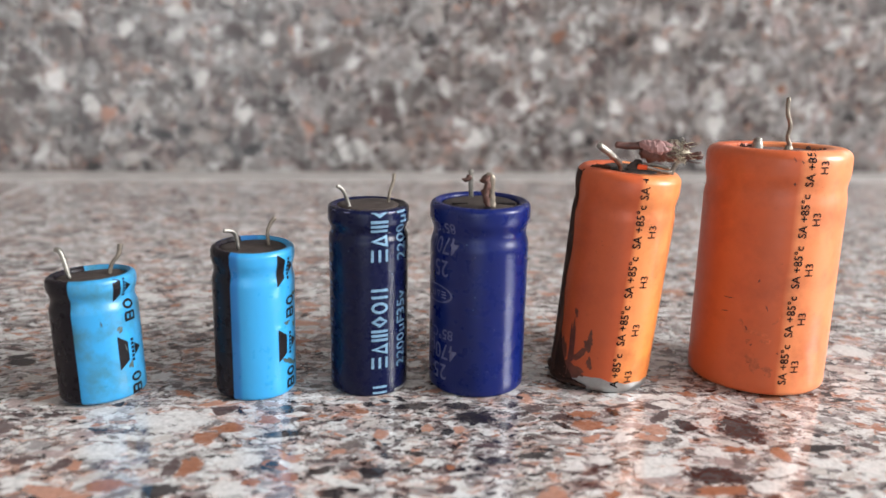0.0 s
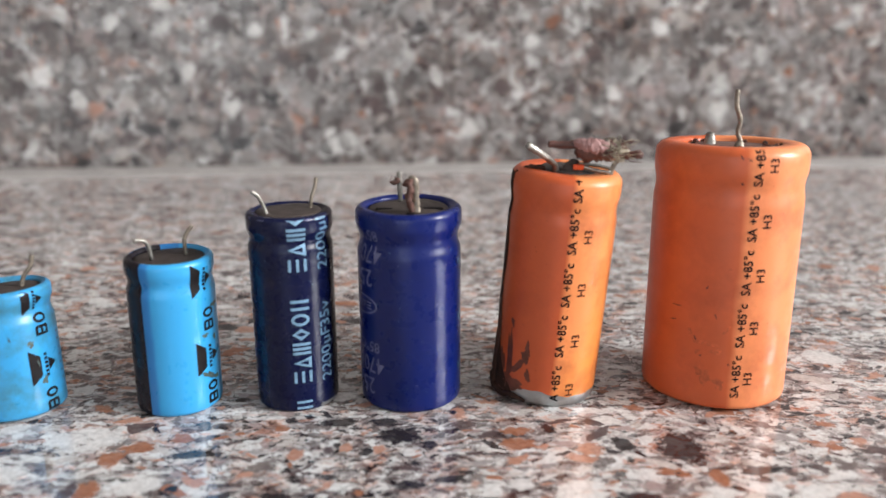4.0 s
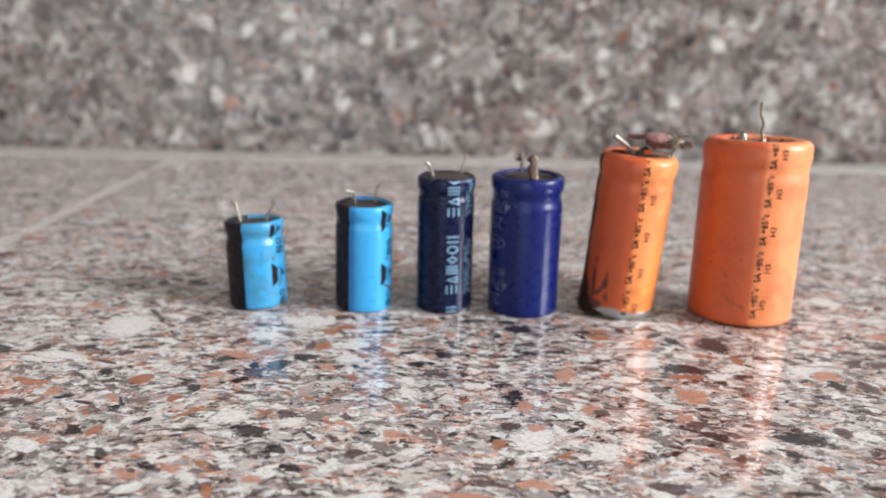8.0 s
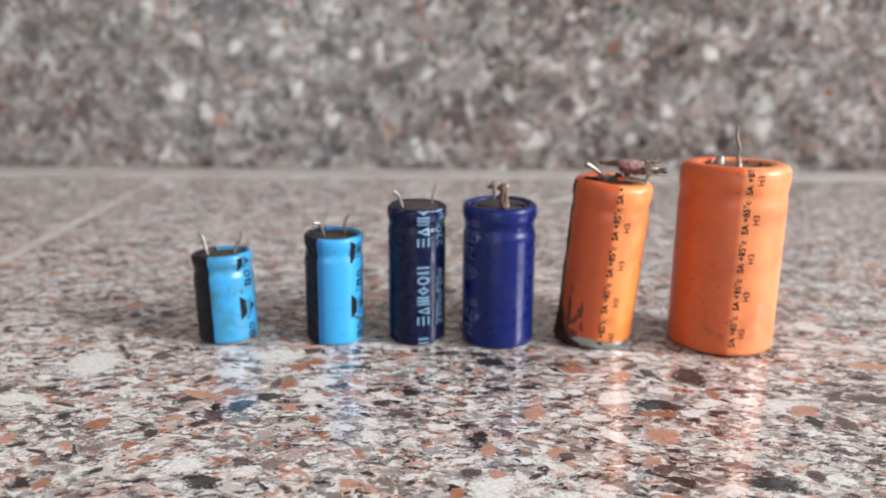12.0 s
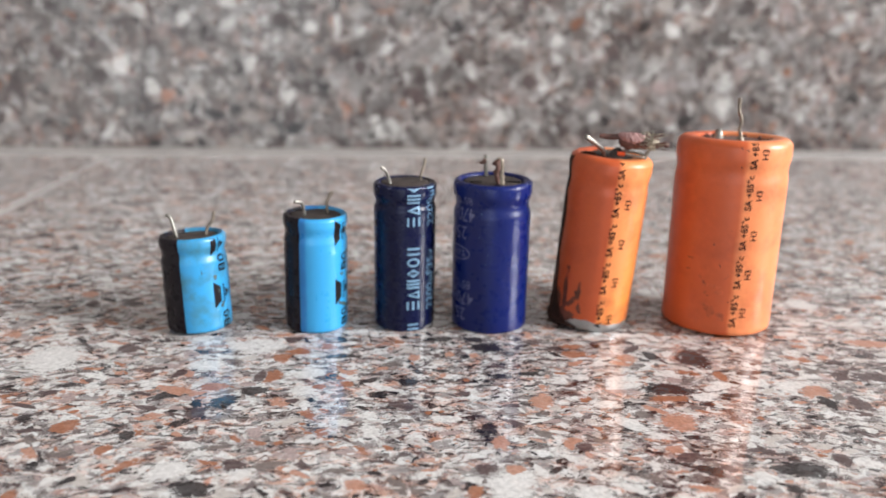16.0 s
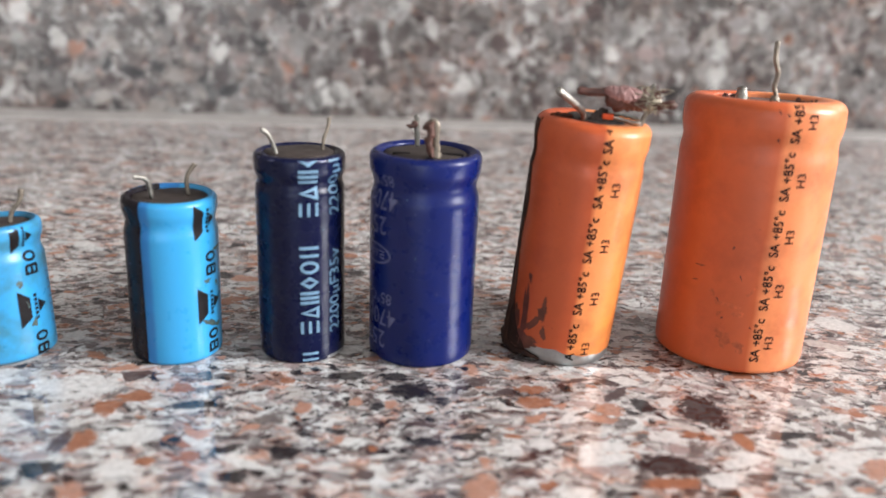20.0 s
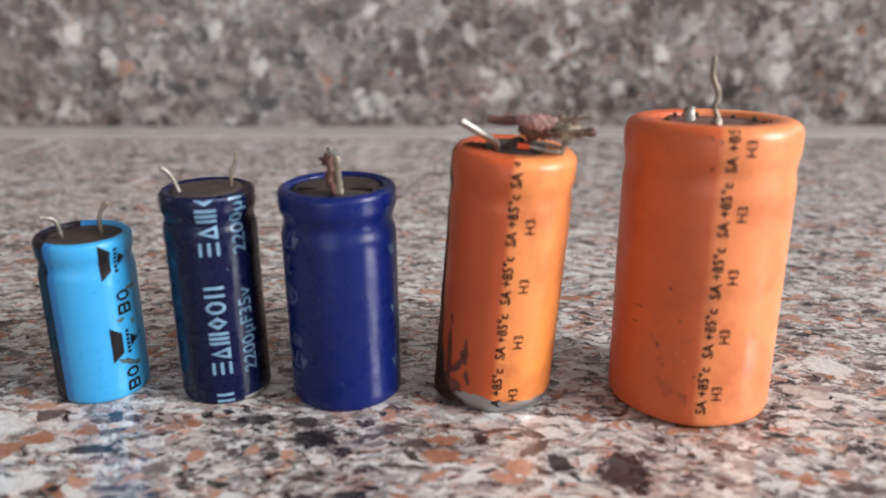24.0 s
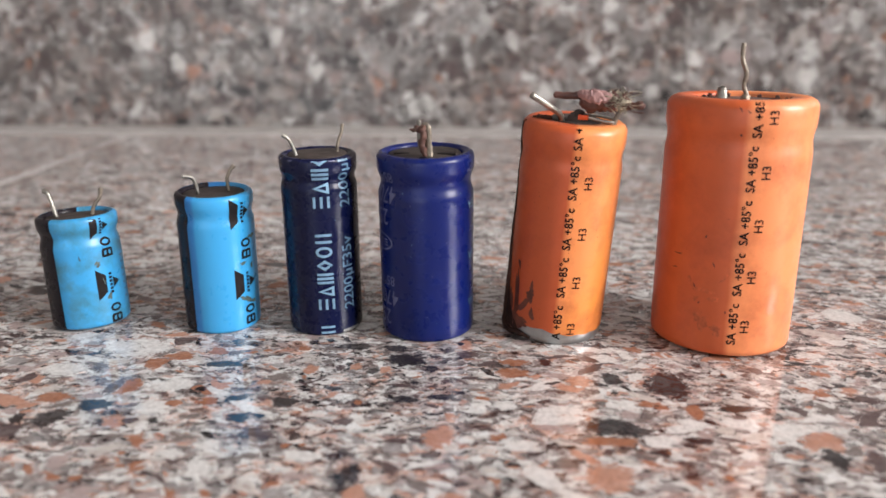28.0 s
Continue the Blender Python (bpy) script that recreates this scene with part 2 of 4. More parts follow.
def sleeve(name, colour, rough, dirt=(0.05, 0.04, 0.03), amount=0.5, low=0.62, high=0.75, size=160.0, yellow=None, pale_side=None):
    """Shrunk plastic film: faint waves, grime in patches, small specks."""
    m = Mat(name, rough)
    co = m.coords()
    tone = m.ramp(m.noise(co, 90, 3), [(0.3, tuple(v * 0.9 for v in colour)), (0.7, tuple(min(1, v * 1.06) for v in colour))])
    patch = m.ramp(m.noise(co, size, 5, 0.65), [(low, 0.0), (high, amount)])
    speck = m.ramp(m.noise(co, 1500, 2, 0.5), [(0.73, 0.0), (0.76, amount * 0.8)])
    if pale_side:
        # a paler tone from one bearing on, with a soft uneven edge
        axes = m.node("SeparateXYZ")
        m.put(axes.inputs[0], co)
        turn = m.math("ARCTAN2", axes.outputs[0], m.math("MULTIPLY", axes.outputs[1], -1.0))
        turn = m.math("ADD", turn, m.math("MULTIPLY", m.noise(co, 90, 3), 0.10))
        tone = m.mix(m.ramp(turn, [(max(0.0, pale_side[0]), 0.0), (pale_side[0] + 0.09, 1.0)]) if pale_side[0] >= 0 else m.ramp(m.math("ADD", turn, 0.5), [(pale_side[0] + 0.5, 0.0), (pale_side[0] + 0.59, 1.0)]), tone, pale_side[1])
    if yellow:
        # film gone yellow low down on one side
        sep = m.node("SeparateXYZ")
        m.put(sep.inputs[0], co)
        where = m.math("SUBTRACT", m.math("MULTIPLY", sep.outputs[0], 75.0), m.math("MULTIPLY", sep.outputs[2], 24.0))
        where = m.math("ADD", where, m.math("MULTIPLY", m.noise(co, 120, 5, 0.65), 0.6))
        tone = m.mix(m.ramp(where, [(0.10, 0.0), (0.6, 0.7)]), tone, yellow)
    m.colour(m.mix(speck, m.mix(patch, tone, dirt), dirt))
    m.rough(m.ramp(m.noise(co, 400, 4), [(0.3, rough * 0.8), (0.7, min(1, rough * 1.35))]))
    m.bump(m.noise(co, 220, 3, 0.5), 0.12, 0.0003)
    return m.mat


light_blue = sleeve("light_blue_sleeve", (0.033, 0.290, 0.59), 0.33, (0.045, 0.125, 0.115), 0.85, 0.46, 0.74, 150)
clean_blue = sleeve("clean_blue_sleeve", (0.021, 0.205, 0.55), 0.30, (0.05, 0.10, 0.12), 0.35, 0.60, 0.8, 130, pale_side=(-0.22, (0.036, 0.315, 0.64)))
black_band = sleeve("black_band", (0.011, 0.008, 0.012), 0.28, (0.06, 0.045, 0.05), 0.1, 0.6, 0.75)
black_band.node_tree.nodes["Principled BSDF"].inputs["Specular IOR Level"].default_value = 0.2
navy = sleeve("navy_sleeve", (0.003, 0.0055, 0.034), 0.26, (0.10, 0.10, 0.13), 0.04, 0.66, 0.8, 150)
navy.node_tree.nodes["Principled BSDF"].inputs["Specular IOR Level"].default_value = 0.27
royal = sleeve("royal_blue_sleeve", (0.0034, 0.0110, 0.104), 0.28, (0.16, 0.16, 0.3), 0.05, 0.66, 0.8, 150)
royal.node_tree.nodes["Principled BSDF"].inputs["Specular IOR Level"].default_value = 0.34
orange = sleeve("orange_sleeve", (0.61, 0.113, 0.031), 0.36, (0.34, 0.058, 0.019), 0.65, 0.48, 0.76, 85, pale_side=(-0.16, (0.81, 0.258, 0.098)))
amber = sleeve("amber_sleeve", (0.56, 0.098, 0.027), 0.38, (0.32, 0.052, 0.017), 0.72, 0.46, 0.76, 90, yellow=(0.80, 0.265, 0.045), pale_side=(-0.04, (0.81, 0.268, 0.086)))
rubber = plain("brown_rubber", (0.040, 0.029, 0.025), 0.75, 0, 0.25, 700, 0.3)
inside = plain("dark_recess", (0.13, 0.07, 0.055), 0.6, 0, 0.3, 700, 0.3)
tin = plain("tinned_lead", (0.32, 0.305, 0.275), 0.46, 1.0, 0.35, 1500, 0.4, 0.0002)
tarnish = plain("tarnished_lead", (0.25, 0.215, 0.175), 0.5, 0.8, 0.3, 1500, 0.4, 0.0002)
can_metal = plain("aluminium_can", (0.42, 0.43, 0.43), 0.45, 1.0, 0.12, 900, 0.2, 0.0002)
glue = plain("dark_glue", (0.045, 0.020, 0.014), 0.75, 0, 0.4, 500, 0.5, 0.0004)
glue.node_tree.nodes["Principled BSDF"].inputs["Specular IOR Level"].default_value = 0.25
burn = plain("burn_mark", (0.115, 0.032, 0.018), 0.45, 0, 0.4, 900, 0.2)
tube_brown = plain("brown_insulation", (0.11, 0.045, 0.035), 0.5, 0, 0.35, 800, 0.5, 0.0004)
tube_pink = plain("faded_insulation", (0.34, 0.19, 0.18), 0.55, 0, 0.25, 800, 0.4, 0.0003)
thread = plain("frayed_strand", (0.34, 0.30, 0.23), 0.5, 0.5, 0.4, 2000, 0.2)
flake = plain("brown_flake", (0.09, 0.04, 0.03), 0.55, 0, 0.35, 1200, 0.4, 0.0003)
ink_black = plain("black_ink", (0.008, 0.006, 0.007), 0.5, 0, 0.3, 2500)
ink_black.node_tree.nodes["Principled BSDF"].inputs["Specular IOR Level"].default_value = 0.15
ink_pale = plain("pale_blue_ink", (0.17, 0.30, 0.43), 0.35, 0, 0.2, 2500)
ink_mid = plain("muted_blue_ink", (0.115, 0.21, 0.31), 0.35, 0, 0.25, 2500)
ink_dim = plain("dim_blue_ink", (0.06, 0.12, 0.24), 0.35, 0, 0.3, 2500)
ink_grey = plain("greyish_ink", (0.12, 0.125, 0.24), 0.4, 0, 0.25, 2500)
stain = plain("olive_brown_stain", (0.060, 0.090, 0.085), 0.5, 0, 0.4, 1500)
cement = plain("cement_joint", (0.34, 0.32, 0.305), 0.75, 0, 0.12, 260, 0.4, 0.0006)
paint = plain("wall_paint", (0.30, 0.29, 0.28), 0.8, 0, 0.05, 12, 0.15, 0.001)
floor_paint = plain("room_floor", (0.22, 0.19, 0.17), 0.5, 0, 0.15, 8)
wood = plain("cupboard_front", (0.16, 0.10, 0.06), 0.45, 0, 0.2, 30)


# ---- building helpers ----
def mesh_of(name, bm, mat, smooth=True):
    me = bpy.data.meshes.new(name)
    bm.normal_update()
    bm.to_mesh(me)
    bm.free()
    me.materials.append(mat)
    if smooth:
        me.polygons.foreach_set("use_smooth", [True] * len(me.polygons))
    return me


def part(name, bm, mat, parent=None, label="", smooth=True):
    ob = new(name, mesh_of(name, bm, mat, smooth))
    ob.parent = parent
    return tagged(ob, label)


def box(x0, x1, y0, y1, z0, z1, bevel=0.0, segments=2):
    bm = bmesh.new()
    bmesh.ops.create_cube(bm, size=1)
    for v in bm.verts:
        v.co = Vector(((x0, x1)[v.co.x > 0], (y0, y1)[v.co.y > 0], (z0, z1)[v.co.z > 0]))
    if bevel:
        bmesh.ops.bevel(bm, geom=bm.edges[:], offset=bevel, segments=segments, affect="EDGES", profile=0.6)
    return bm


def bearing(a, r, z):
    """A place at the bearing a in degrees (0 faces the front, 90 to +x), r and z in centimetres."""
    return Vector((r * math.sin(radians(a)), -r * math.cos(radians(a)), z)) * CM


def raised(profile, by):
    """The profile moved outwards along its own normals."""
    out = []
    for i, (r, z) in enumerate(profile):
        (ra, za), (rb, zb) = profile[max(i - 1, 0)], profile[min(i + 1, len(profile) - 1)]
        d = math.hypot(rb - ra, zb - za) or 1.0
        out.append((r + by * (zb - za) / d, z - by * (rb - ra) / d))
    return out


def lathe(profile, a0=-180.0, a1=180.0, n=112, wave=None):
    """A turned shape from (r, z) rows in centimetres."""
    bm = bmesh.new()
    whole = a1 - a0 >= 359.9
    steps = n if whole else n + 1
    rings = []
    for r, z in profile:
        if r < 1e-6:
            rings.append([bm.verts.new((0, 0, z * CM))])
            continue
        ring = []
        for i in range(steps):
            a = a0 + (a1 - a0) * i / n
            dr, dz = wave(a, r, z) if wave else (0, 0)
            ring.append(bm.verts.new(bearing(a, r + dr, z + dz)))
        rings.append(ring)
    for low, up in zip(rings, rings[1:]):
        for i in range(n if not whole else steps):
            j = (i + 1) % steps
            if len(low) == 1 and len(up) == 1:
                continue
            if len(low) == 1:
                bm.faces.new((low[0], up[j], up[i]))
            elif len(up) == 1:
                bm.faces.new((low[i], low[j], up[0]))
            else:
                bm.faces.new((low[i], low[j], up[j], up[i]))
    bmesh.ops.recalc_face_normals(bm, faces=bm.faces[:])
    return bm


def can_profile(R, H, groove, depth, wide, ring, lip=0.10, foot=0.10, shoulder=0.0):
    """Foot, straight side, rolled groove, shoulder and turned-in lip of a capacitor's sleeve, (r, z) in centimetres."""
    rows = [(R - foot, 0.0), (R - foot * 0.45, foot * 0.12), (R - foot * 0.12, foot * 0.45), (R, foot)]
    z = foot
    while z < groove - wide - 0.12:
        z += 0.12
        rows.append((R, z))
    for i in range(13):
        u = i / 12
        dip = depth * (0.5 - 0.5 * math.cos(2 * math.pi * u))
        rows.append((R - dip + shoulder * u, groove - wide + 2 * wide * u))
    top = R + shoulder
    z = groove + wide
    while z < H - lip - 0.10:
        z += 0.07
        rows.append((top, z))
    for i in range(1, 8):
        a = radians(90 * i / 7)
        rows.append((top - lip * (1 - math.cos(a)), H - lip + lip * math.sin(a)))
    rows += [(top - ring * 0.6, H - 0.005), (top - ring, H - 0.02), (top - ring - 0.015, H - 0.06), (top - ring - 0.02, H - 0.12)]
    return rows


class Can:
    """A capacitor: its root stands at the base, and prints are laid on its side."""

    def __init__(self, name, x, y, R, H, lean, profile, label):
        self.R, self.H, self.profile = R, H, profile
        self.root = new(name)
        self.root.empty_display_size = 0.01
        tilt = Vector((0, 0, 1)).rotation_difference(Vector((lean[0], lean[1], 1)).normalized())
        rise = R * math.hypot(*lean) * 0.5
        self.root.matrix_world = Matrix.Translation((x * CM, y * CM, rise * CM)) @ tilt.to_matrix().to_4x4()
        tagged(self.root, label, "capacitor", "row of capacitors on the counter")

    def radius(self, z):
        rows = [p for p in self.profile if p[0] > self.R * 0.85]
        return float(np.interp(z, [p[1] for p in rows], [p[0] for p in rows]))

    def wrap(self, name, bm, mat, offset=0.006, label="", parent=None):
        """Lays a flat shape (x: bearing along the arc, z: height, in centimetres) on the side."""
        xs, ys = [v.co.x for v in bm.verts], [v.co.y for v in bm.verts]
        for lo, hi, axis in ((min(xs), max(xs), 0), (min(ys), max(ys), 1)):
            step = 0.07 if axis == 0 else 0.12
            n = int((hi - lo) / step)
            for i in range(1, n + 1):
                at = [0, 0, 0]
                at[axis] = lo + i * step
                no = [0, 0, 0]
                no[axis] = 1
                bmesh.ops.bisect_plane(bm, geom=bm.verts[:] + bm.edges[:] + bm.faces[:], plane_co=at, plane_no=no)
        for v in bm.verts:
            z = min(v.co.y, self.H - 0.03)
            v.co = bearing(math.degrees(v.co.x / self.R), self.radius(z) + offset, z)
        bmesh.ops.recalc_face_normals(bm, faces=bm.faces[:])
        return part(name, bm, mat, parent or self.root, label)

    def arc(self, a):
        return radians(a) * self.R


def letters(text, size, bold=0.0, narrow=1.0):
    """A flat mesh of words in the built-in font, from the origin along +x, in centimetres."""
    cu = bpy.data.curves.new("words", "FONT")
    cu.body, cu.size, cu.offset, cu.resolution_u = text, size, bold, 3
    ob = new("words", cu)
    bpy.context.view_layer.update()
    me = bpy.data.meshes.new_from_object(ob.evaluated_get(bpy.context.evaluated_depsgraph_get()))
    bm = bmesh.new()
    bm.from_mesh(me)
    bpy.data.objects.remove(ob)
    bpy.data.curves.remove(cu)
    bpy.data.meshes.remove(me)
    for v in bm.verts:
        v.co.x *= narrow
    return bm


def lay(bm, turn, x, z):
    """Turns a flat mesh by degrees and moves it to (x, z)."""
    c, s = math.cos(radians(turn)), math.sin(radians(turn))
    for v in bm.verts:
        v.co = Vector((x + v.co.x * c - v.co.y * s, z + v.co.x * s + v.co.y * c, 0))
    return bm


def poly(points):
    bm = bmesh.new()
    bm.faces.new([bm.verts.new((x, z, 0)) for x, z in points])
    return bm


def blob(x, z, a, b, turn=0.0, jag=0.25, seed=1, n=22):
    """A flat uneven patch with half-axes a and b."""
    rnd = random.Random(seed)
    ph = [rnd.uniform(0, 6.28) for _ in range(4)]
    pts = []
    for i in range(n):
        t = 2 * math.pi * i / n
        k = 1 + jag * (0.5 * math.sin(2 * t + ph[0]) + 0.35 * math.sin(3 * t + ph[1]) + 0.3 * math.sin(5 * t + ph[2]) + 0.25 * math.sin(8 * t + ph[3]))
        pts.append((a * k * math.cos(t), b * k * math.sin(t)))
    return lay(poly(pts), turn, x, z)


def bars(n, cell, height, fill=0.66):
    """A row of n plain blocks in place of small print."""
    bm = bmesh.new()
    for i in range(n):
        x0, x1 = i * cell + cell * (1 - fill) / 2, i * cell + cell * (1 + fill) / 2
        bm.faces.new([bm.verts.new(p) for p in ((x0, 0, 0), (x1, 0, 0), (x1, height, 0), (x0, height, 0))])
    return bm


def shapes(kinds, cell, height, stroke):
    """A row of plain outlined shapes in place of a name: ring, wedge, diamond, posts, stack or box, one a cell."""
    bm = bmesh.new()

    def face(*points):
        bm.faces.new([bm.verts.new((x, y, 0)) for x, y in points])

    def loop(outer, inner):
        for i in range(len(outer)):
            j = (i + 1) % len(outer)
            face(outer[i], outer[j], inner[j], inner[i])

    def scaled_loop(points, cx, cy, k, kk):
        loop(points, [(cx + (x - cx) * k, cy + (y - cy) * kk) for x, y in points])

    for i, kind in enumerate(kinds):
        x0, x1 = i * cell + cell * 0.09, (i + 1) * cell - cell * 0.09
        cx, cy, w = (x0 + x1) / 2, height / 2, x1 - x0
        if kind == "ring":
            scaled_loop([(cx + w / 2 * math.cos(t * math.pi / 10), cy + cy * math.sin(t * math.pi / 10)) for t in range(20)], cx, cy, 1 - 2 * stroke / w, 1 - 2 * stroke / height)
        elif kind == "wedge":
            scaled_loop([(x0, 0), (x1, 0), (cx, height)], cx, height * 0.36, 1 - 2.6 * stroke / w, 1 - 2.9 * stroke / height)
        elif kind == "diamond":
            scaled_loop([(cx, 0), (x1, cy), (cx, height), (x0, cy)], cx, cy, 1 - 2.7 * stroke / w, 1 - 2.7 * stroke / height)
        elif kind == "posts":
            for x in (x0, cx - stroke / 2, x1 - stroke):
                face((x, 0), (x + stroke, 0), (x + stroke, height), (x, height))
        elif kind == "pair":
            for x in (x0 + w * 0.08, x1 - w * 0.08 - stroke):
                face((x, 0), (x + stroke, 0), (x + stroke, height), (x, height))
        elif kind == "stack":
            for y in (0, cy - stroke / 2, height - stroke):
                face((x0, y), (x1, y), (x1, y + stroke), (x0, y + stroke))
        elif kind == "box":
            scaled_loop([(x0, 0), (x1 - w * 0.2, 0), (x1, height * 0.12), (x1, height * 0.88), (x1 - w * 0.2, height), (x0, height)], cx, cy, 1 - 2 * stroke / w, 1 - 2 * stroke / height)
            face((x0 + stroke, cy - stroke / 2), (x1 - stroke, cy - stroke / 2), (x1 - stroke, cy + stroke / 2), (x0 + stroke, cy + stroke / 2))
    return bm


def tube(points, radii, n=12, jag=0.0, seed=1, flat=1.0):
    """A rounded rod through the points (centimetres), smoothed, with a radius at each, closed at the ends."""
    rnd = random.Random(seed)
    pts, rad = [Vector(p) for p in points], list(radii)
    dense, rr = [], []
    for i in range(len(pts) - 1):
        p0, p1, p2, p3 = pts[max(i - 1, 0)], pts[i], pts[i + 1], pts[min(i + 2, len(pts) - 1)]
        for k in range(6):
            u = k / 6
            dense.append(0.5 * (2 * p1 + (p2 - p0) * u + (2 * p0 - 5 * p1 + 4 * p2 - p3) * u * u + (3 * p1 - p0 - 3 * p2 + p3) * u ** 3))
            rr.append(rad[i] * (1 - u) + rad[i + 1] * u)
    dense.append(pts[-1])
    rr.append(rad[-1])
    bm = bmesh.new()
    rings = []
    side = Vector((0.3, 1, 0.1)).normalized()
    for i, p in enumerate(dense):
        d = (dense[min(i + 1, len(dense) - 1)] - dense[max(i - 1, 0)]).normalized()
        u = d.cross(side).normalized()
        v = d.cross(u)
        rings.append([bm.verts.new((p + (u * math.cos(2 * math.pi * k / n) + v * flat * math.sin(2 * math.pi * k / n)) * rr[i] * (1 + rnd.uniform(-jag, jag))) * CM) for k in range(n)])
    for a, b in zip(rings, rings[1:]):
        for k in range(n):
            bm.faces.new((a[k], a[(k + 1) % n], b[(k + 1) % n], b[k]))
    for ring, p, d in ((rings[0], dense[0], dense[0] - dense[1]), (rings[-1], dense[-1], dense[-1] - dense[-2])):
        r = (ring[0].co / CM - p).length
        tip = bm.verts.new((p + d.normalized() * r * 0.5) * CM)
        for k in range(n):
            bm.faces.new((ring[k], ring[(k + 1) % n], tip))
    bmesh.ops.recalc_face_normals(bm, faces=bm.faces[:])
    return bm


def bung(R, z, dome=0.03, rim=0.02):
    """A rubber plug with a slightly raised middle and softened edge."""
    rows = [(R, z - 0.12), (R, z - rim), (R - rim * 0.6, z), (R * 0.8, z + dome * 0.5), (R * 0.5, z + dome), (0, z + dome)]
    return lathe(rows, n=72, wave=lambda a, r, zz: (0, 0.008 * math.sin(radians(a * 3)) * (r / R)))


# ---- counter, wall and room ----
def setting(name, bm, mat, label, category, smooth=False):
    ob = part(name, bm, mat, None, label, smooth)
    ob.matrix_world = FRAME
    return tagged(ob, label, category, kind="structure")


SEAM, JOINT, STRIP = -0.1770, 0.0038, 0.026
slab_main = setting("countertop", box(SEAM + JOINT / 2, RIGHT_X, -0.60, -STRIP, -0.03, 0, 0.0012), counter_stone, "polished speckled granite countertop slab in pink, grey and white", "countertop")
slab_left = setting("countertop_left", box(LEFT_X, SEAM - JOINT / 2, -0.60, -STRIP, -0.03, 0, 0.0012), counter_stone, "polished speckled granite countertop slab beyond the joint", "countertop")
setting("joint", box(SEAM - JOINT / 2, SEAM + JOINT / 2, -0.598, -STRIP, -0.03, -0.0002), plain("pale_joint", (0.37, 0.35, 0.335), 0.7, 0, 0.1, 260, 0.3, 0.0004), "pale cement joint between two granite slabs", "joint")
setting("trim", box(LEFT_X, RIGHT_X, -STRIP, 0, -0.03, 0.0012, 0.0008), cement, "pale cement strip along the foot of the granite wall", "joint")
BACK = 0.62
wall_main = setting("wall_north", box(SEAM + 0.0003, RIGHT_X, 0, 0.02, -0.03, BACK, 0.0008), wall_stone, "grey-brown speckled granite wall slab behind the counter", "wall")
wall_left = setting("wall_north_left", box(LEFT_X, SEAM - 0.0003, 0, 0.02, -0.03, BACK, 0.0008), wall_stone, "grey-brown speckled granite wall slab beside the joint", "wall")
setting("wall_north_upper", box(LEFT_X, RIGHT_X, 0.004, 0.12, BACK, CEIL), paint, "plain painted wall above the granite", "wall")
setting("wall_north_core", box(LEFT_X, RIGHT_X, 0.021, 0.12, GROUND, BACK), paint, "masonry behind the granite slabs", "wall")
setting("wall_joint", box(SEAM - 0.0003, SEAM + 0.0003, 0.0003, 0.02, 0.0, BACK), plain("wall_grout", (0.20, 0.19, 0.18), 0.7), "thin pale joint between the granite wall slabs", "joint")
setting("ceiling", box(LEFT_X - 0.12, RIGHT_X + 0.12, REAR_Y - 0.12, 0.12, CEIL, CEIL + 0.12), paint, "plain painted ceiling", "ceiling")
setting("floor", box(LEFT_X - 0.12, RIGHT_X + 0.12, REAR_Y - 0.12, 0.12, GROUND - 0.12, GROUND), floor_paint, "plain floor of the room", "floor")


def wall_with_opening(name, across, u0, u1, z0, z1, lo, hi, at, label):
    """A wall of blocks round one opening, joined; across: the axis it runs along."""
    bm = bmesh.new()
    for a in ((lo, u0, GROUND, CEIL), (u1, hi, GROUND, CEIL), (u0, u1, GROUND, z0), (u0, u1, z1, CEIL)):
        if a[1] - a[0] < 1e-4 or a[3] - a[2] < 1e-4:
            continue
        piece = box(at[0], at[1], *a) if across == "y" else box(a[0], a[1], at[0], at[1], a[2], a[3])
        me = bpy.data.meshes.new("piece")
        piece.to_mesh(me)
        piece.free()
        bm.from_mesh(me)
        bpy.data.meshes.remove(me)
    return setting(name, bm, paint, label, "wall")


wall_with_opening("wall_east", "y", WIN_Y0, WIN_Y1, WIN_Z0, WIN_Z1, REAR_Y, 0.12, (RIGHT_X, RIGHT_X + 0.12), "plain painted side wall with a window opening")
# the rear opening is made up to hold the added fill lamp
wall_with_opening("wall_south", "x", FILL_X0, FILL_X1, GROUND, FILL_Z1, LEFT_X, RIGHT_X, (REAR_Y - 0.12, REAR_Y), "plain painted wall with an unseen opening for the fill lamp")
setting("wall_west", box(LEFT_X - 0.12, LEFT_X, REAR_Y, 0.12, GROUND, CEIL), paint, "plain painted side wall", "wall")
setting("cupboard_front", box(LEFT_X, RIGHT_X, -0.58, -0.56, GROUND, -0.031), wood, "plain cupboard fronts under the counter", "cupboard")

# ---- the capacitors ----
def lead(can, points, radius=0.045, mat=tin, seed=1, name="lead", label=""):
    return part(name, tube(points, [radius] * (len(points) - 1) + [radius * 1.2], 10, 0.06, seed), mat, can.root, label)


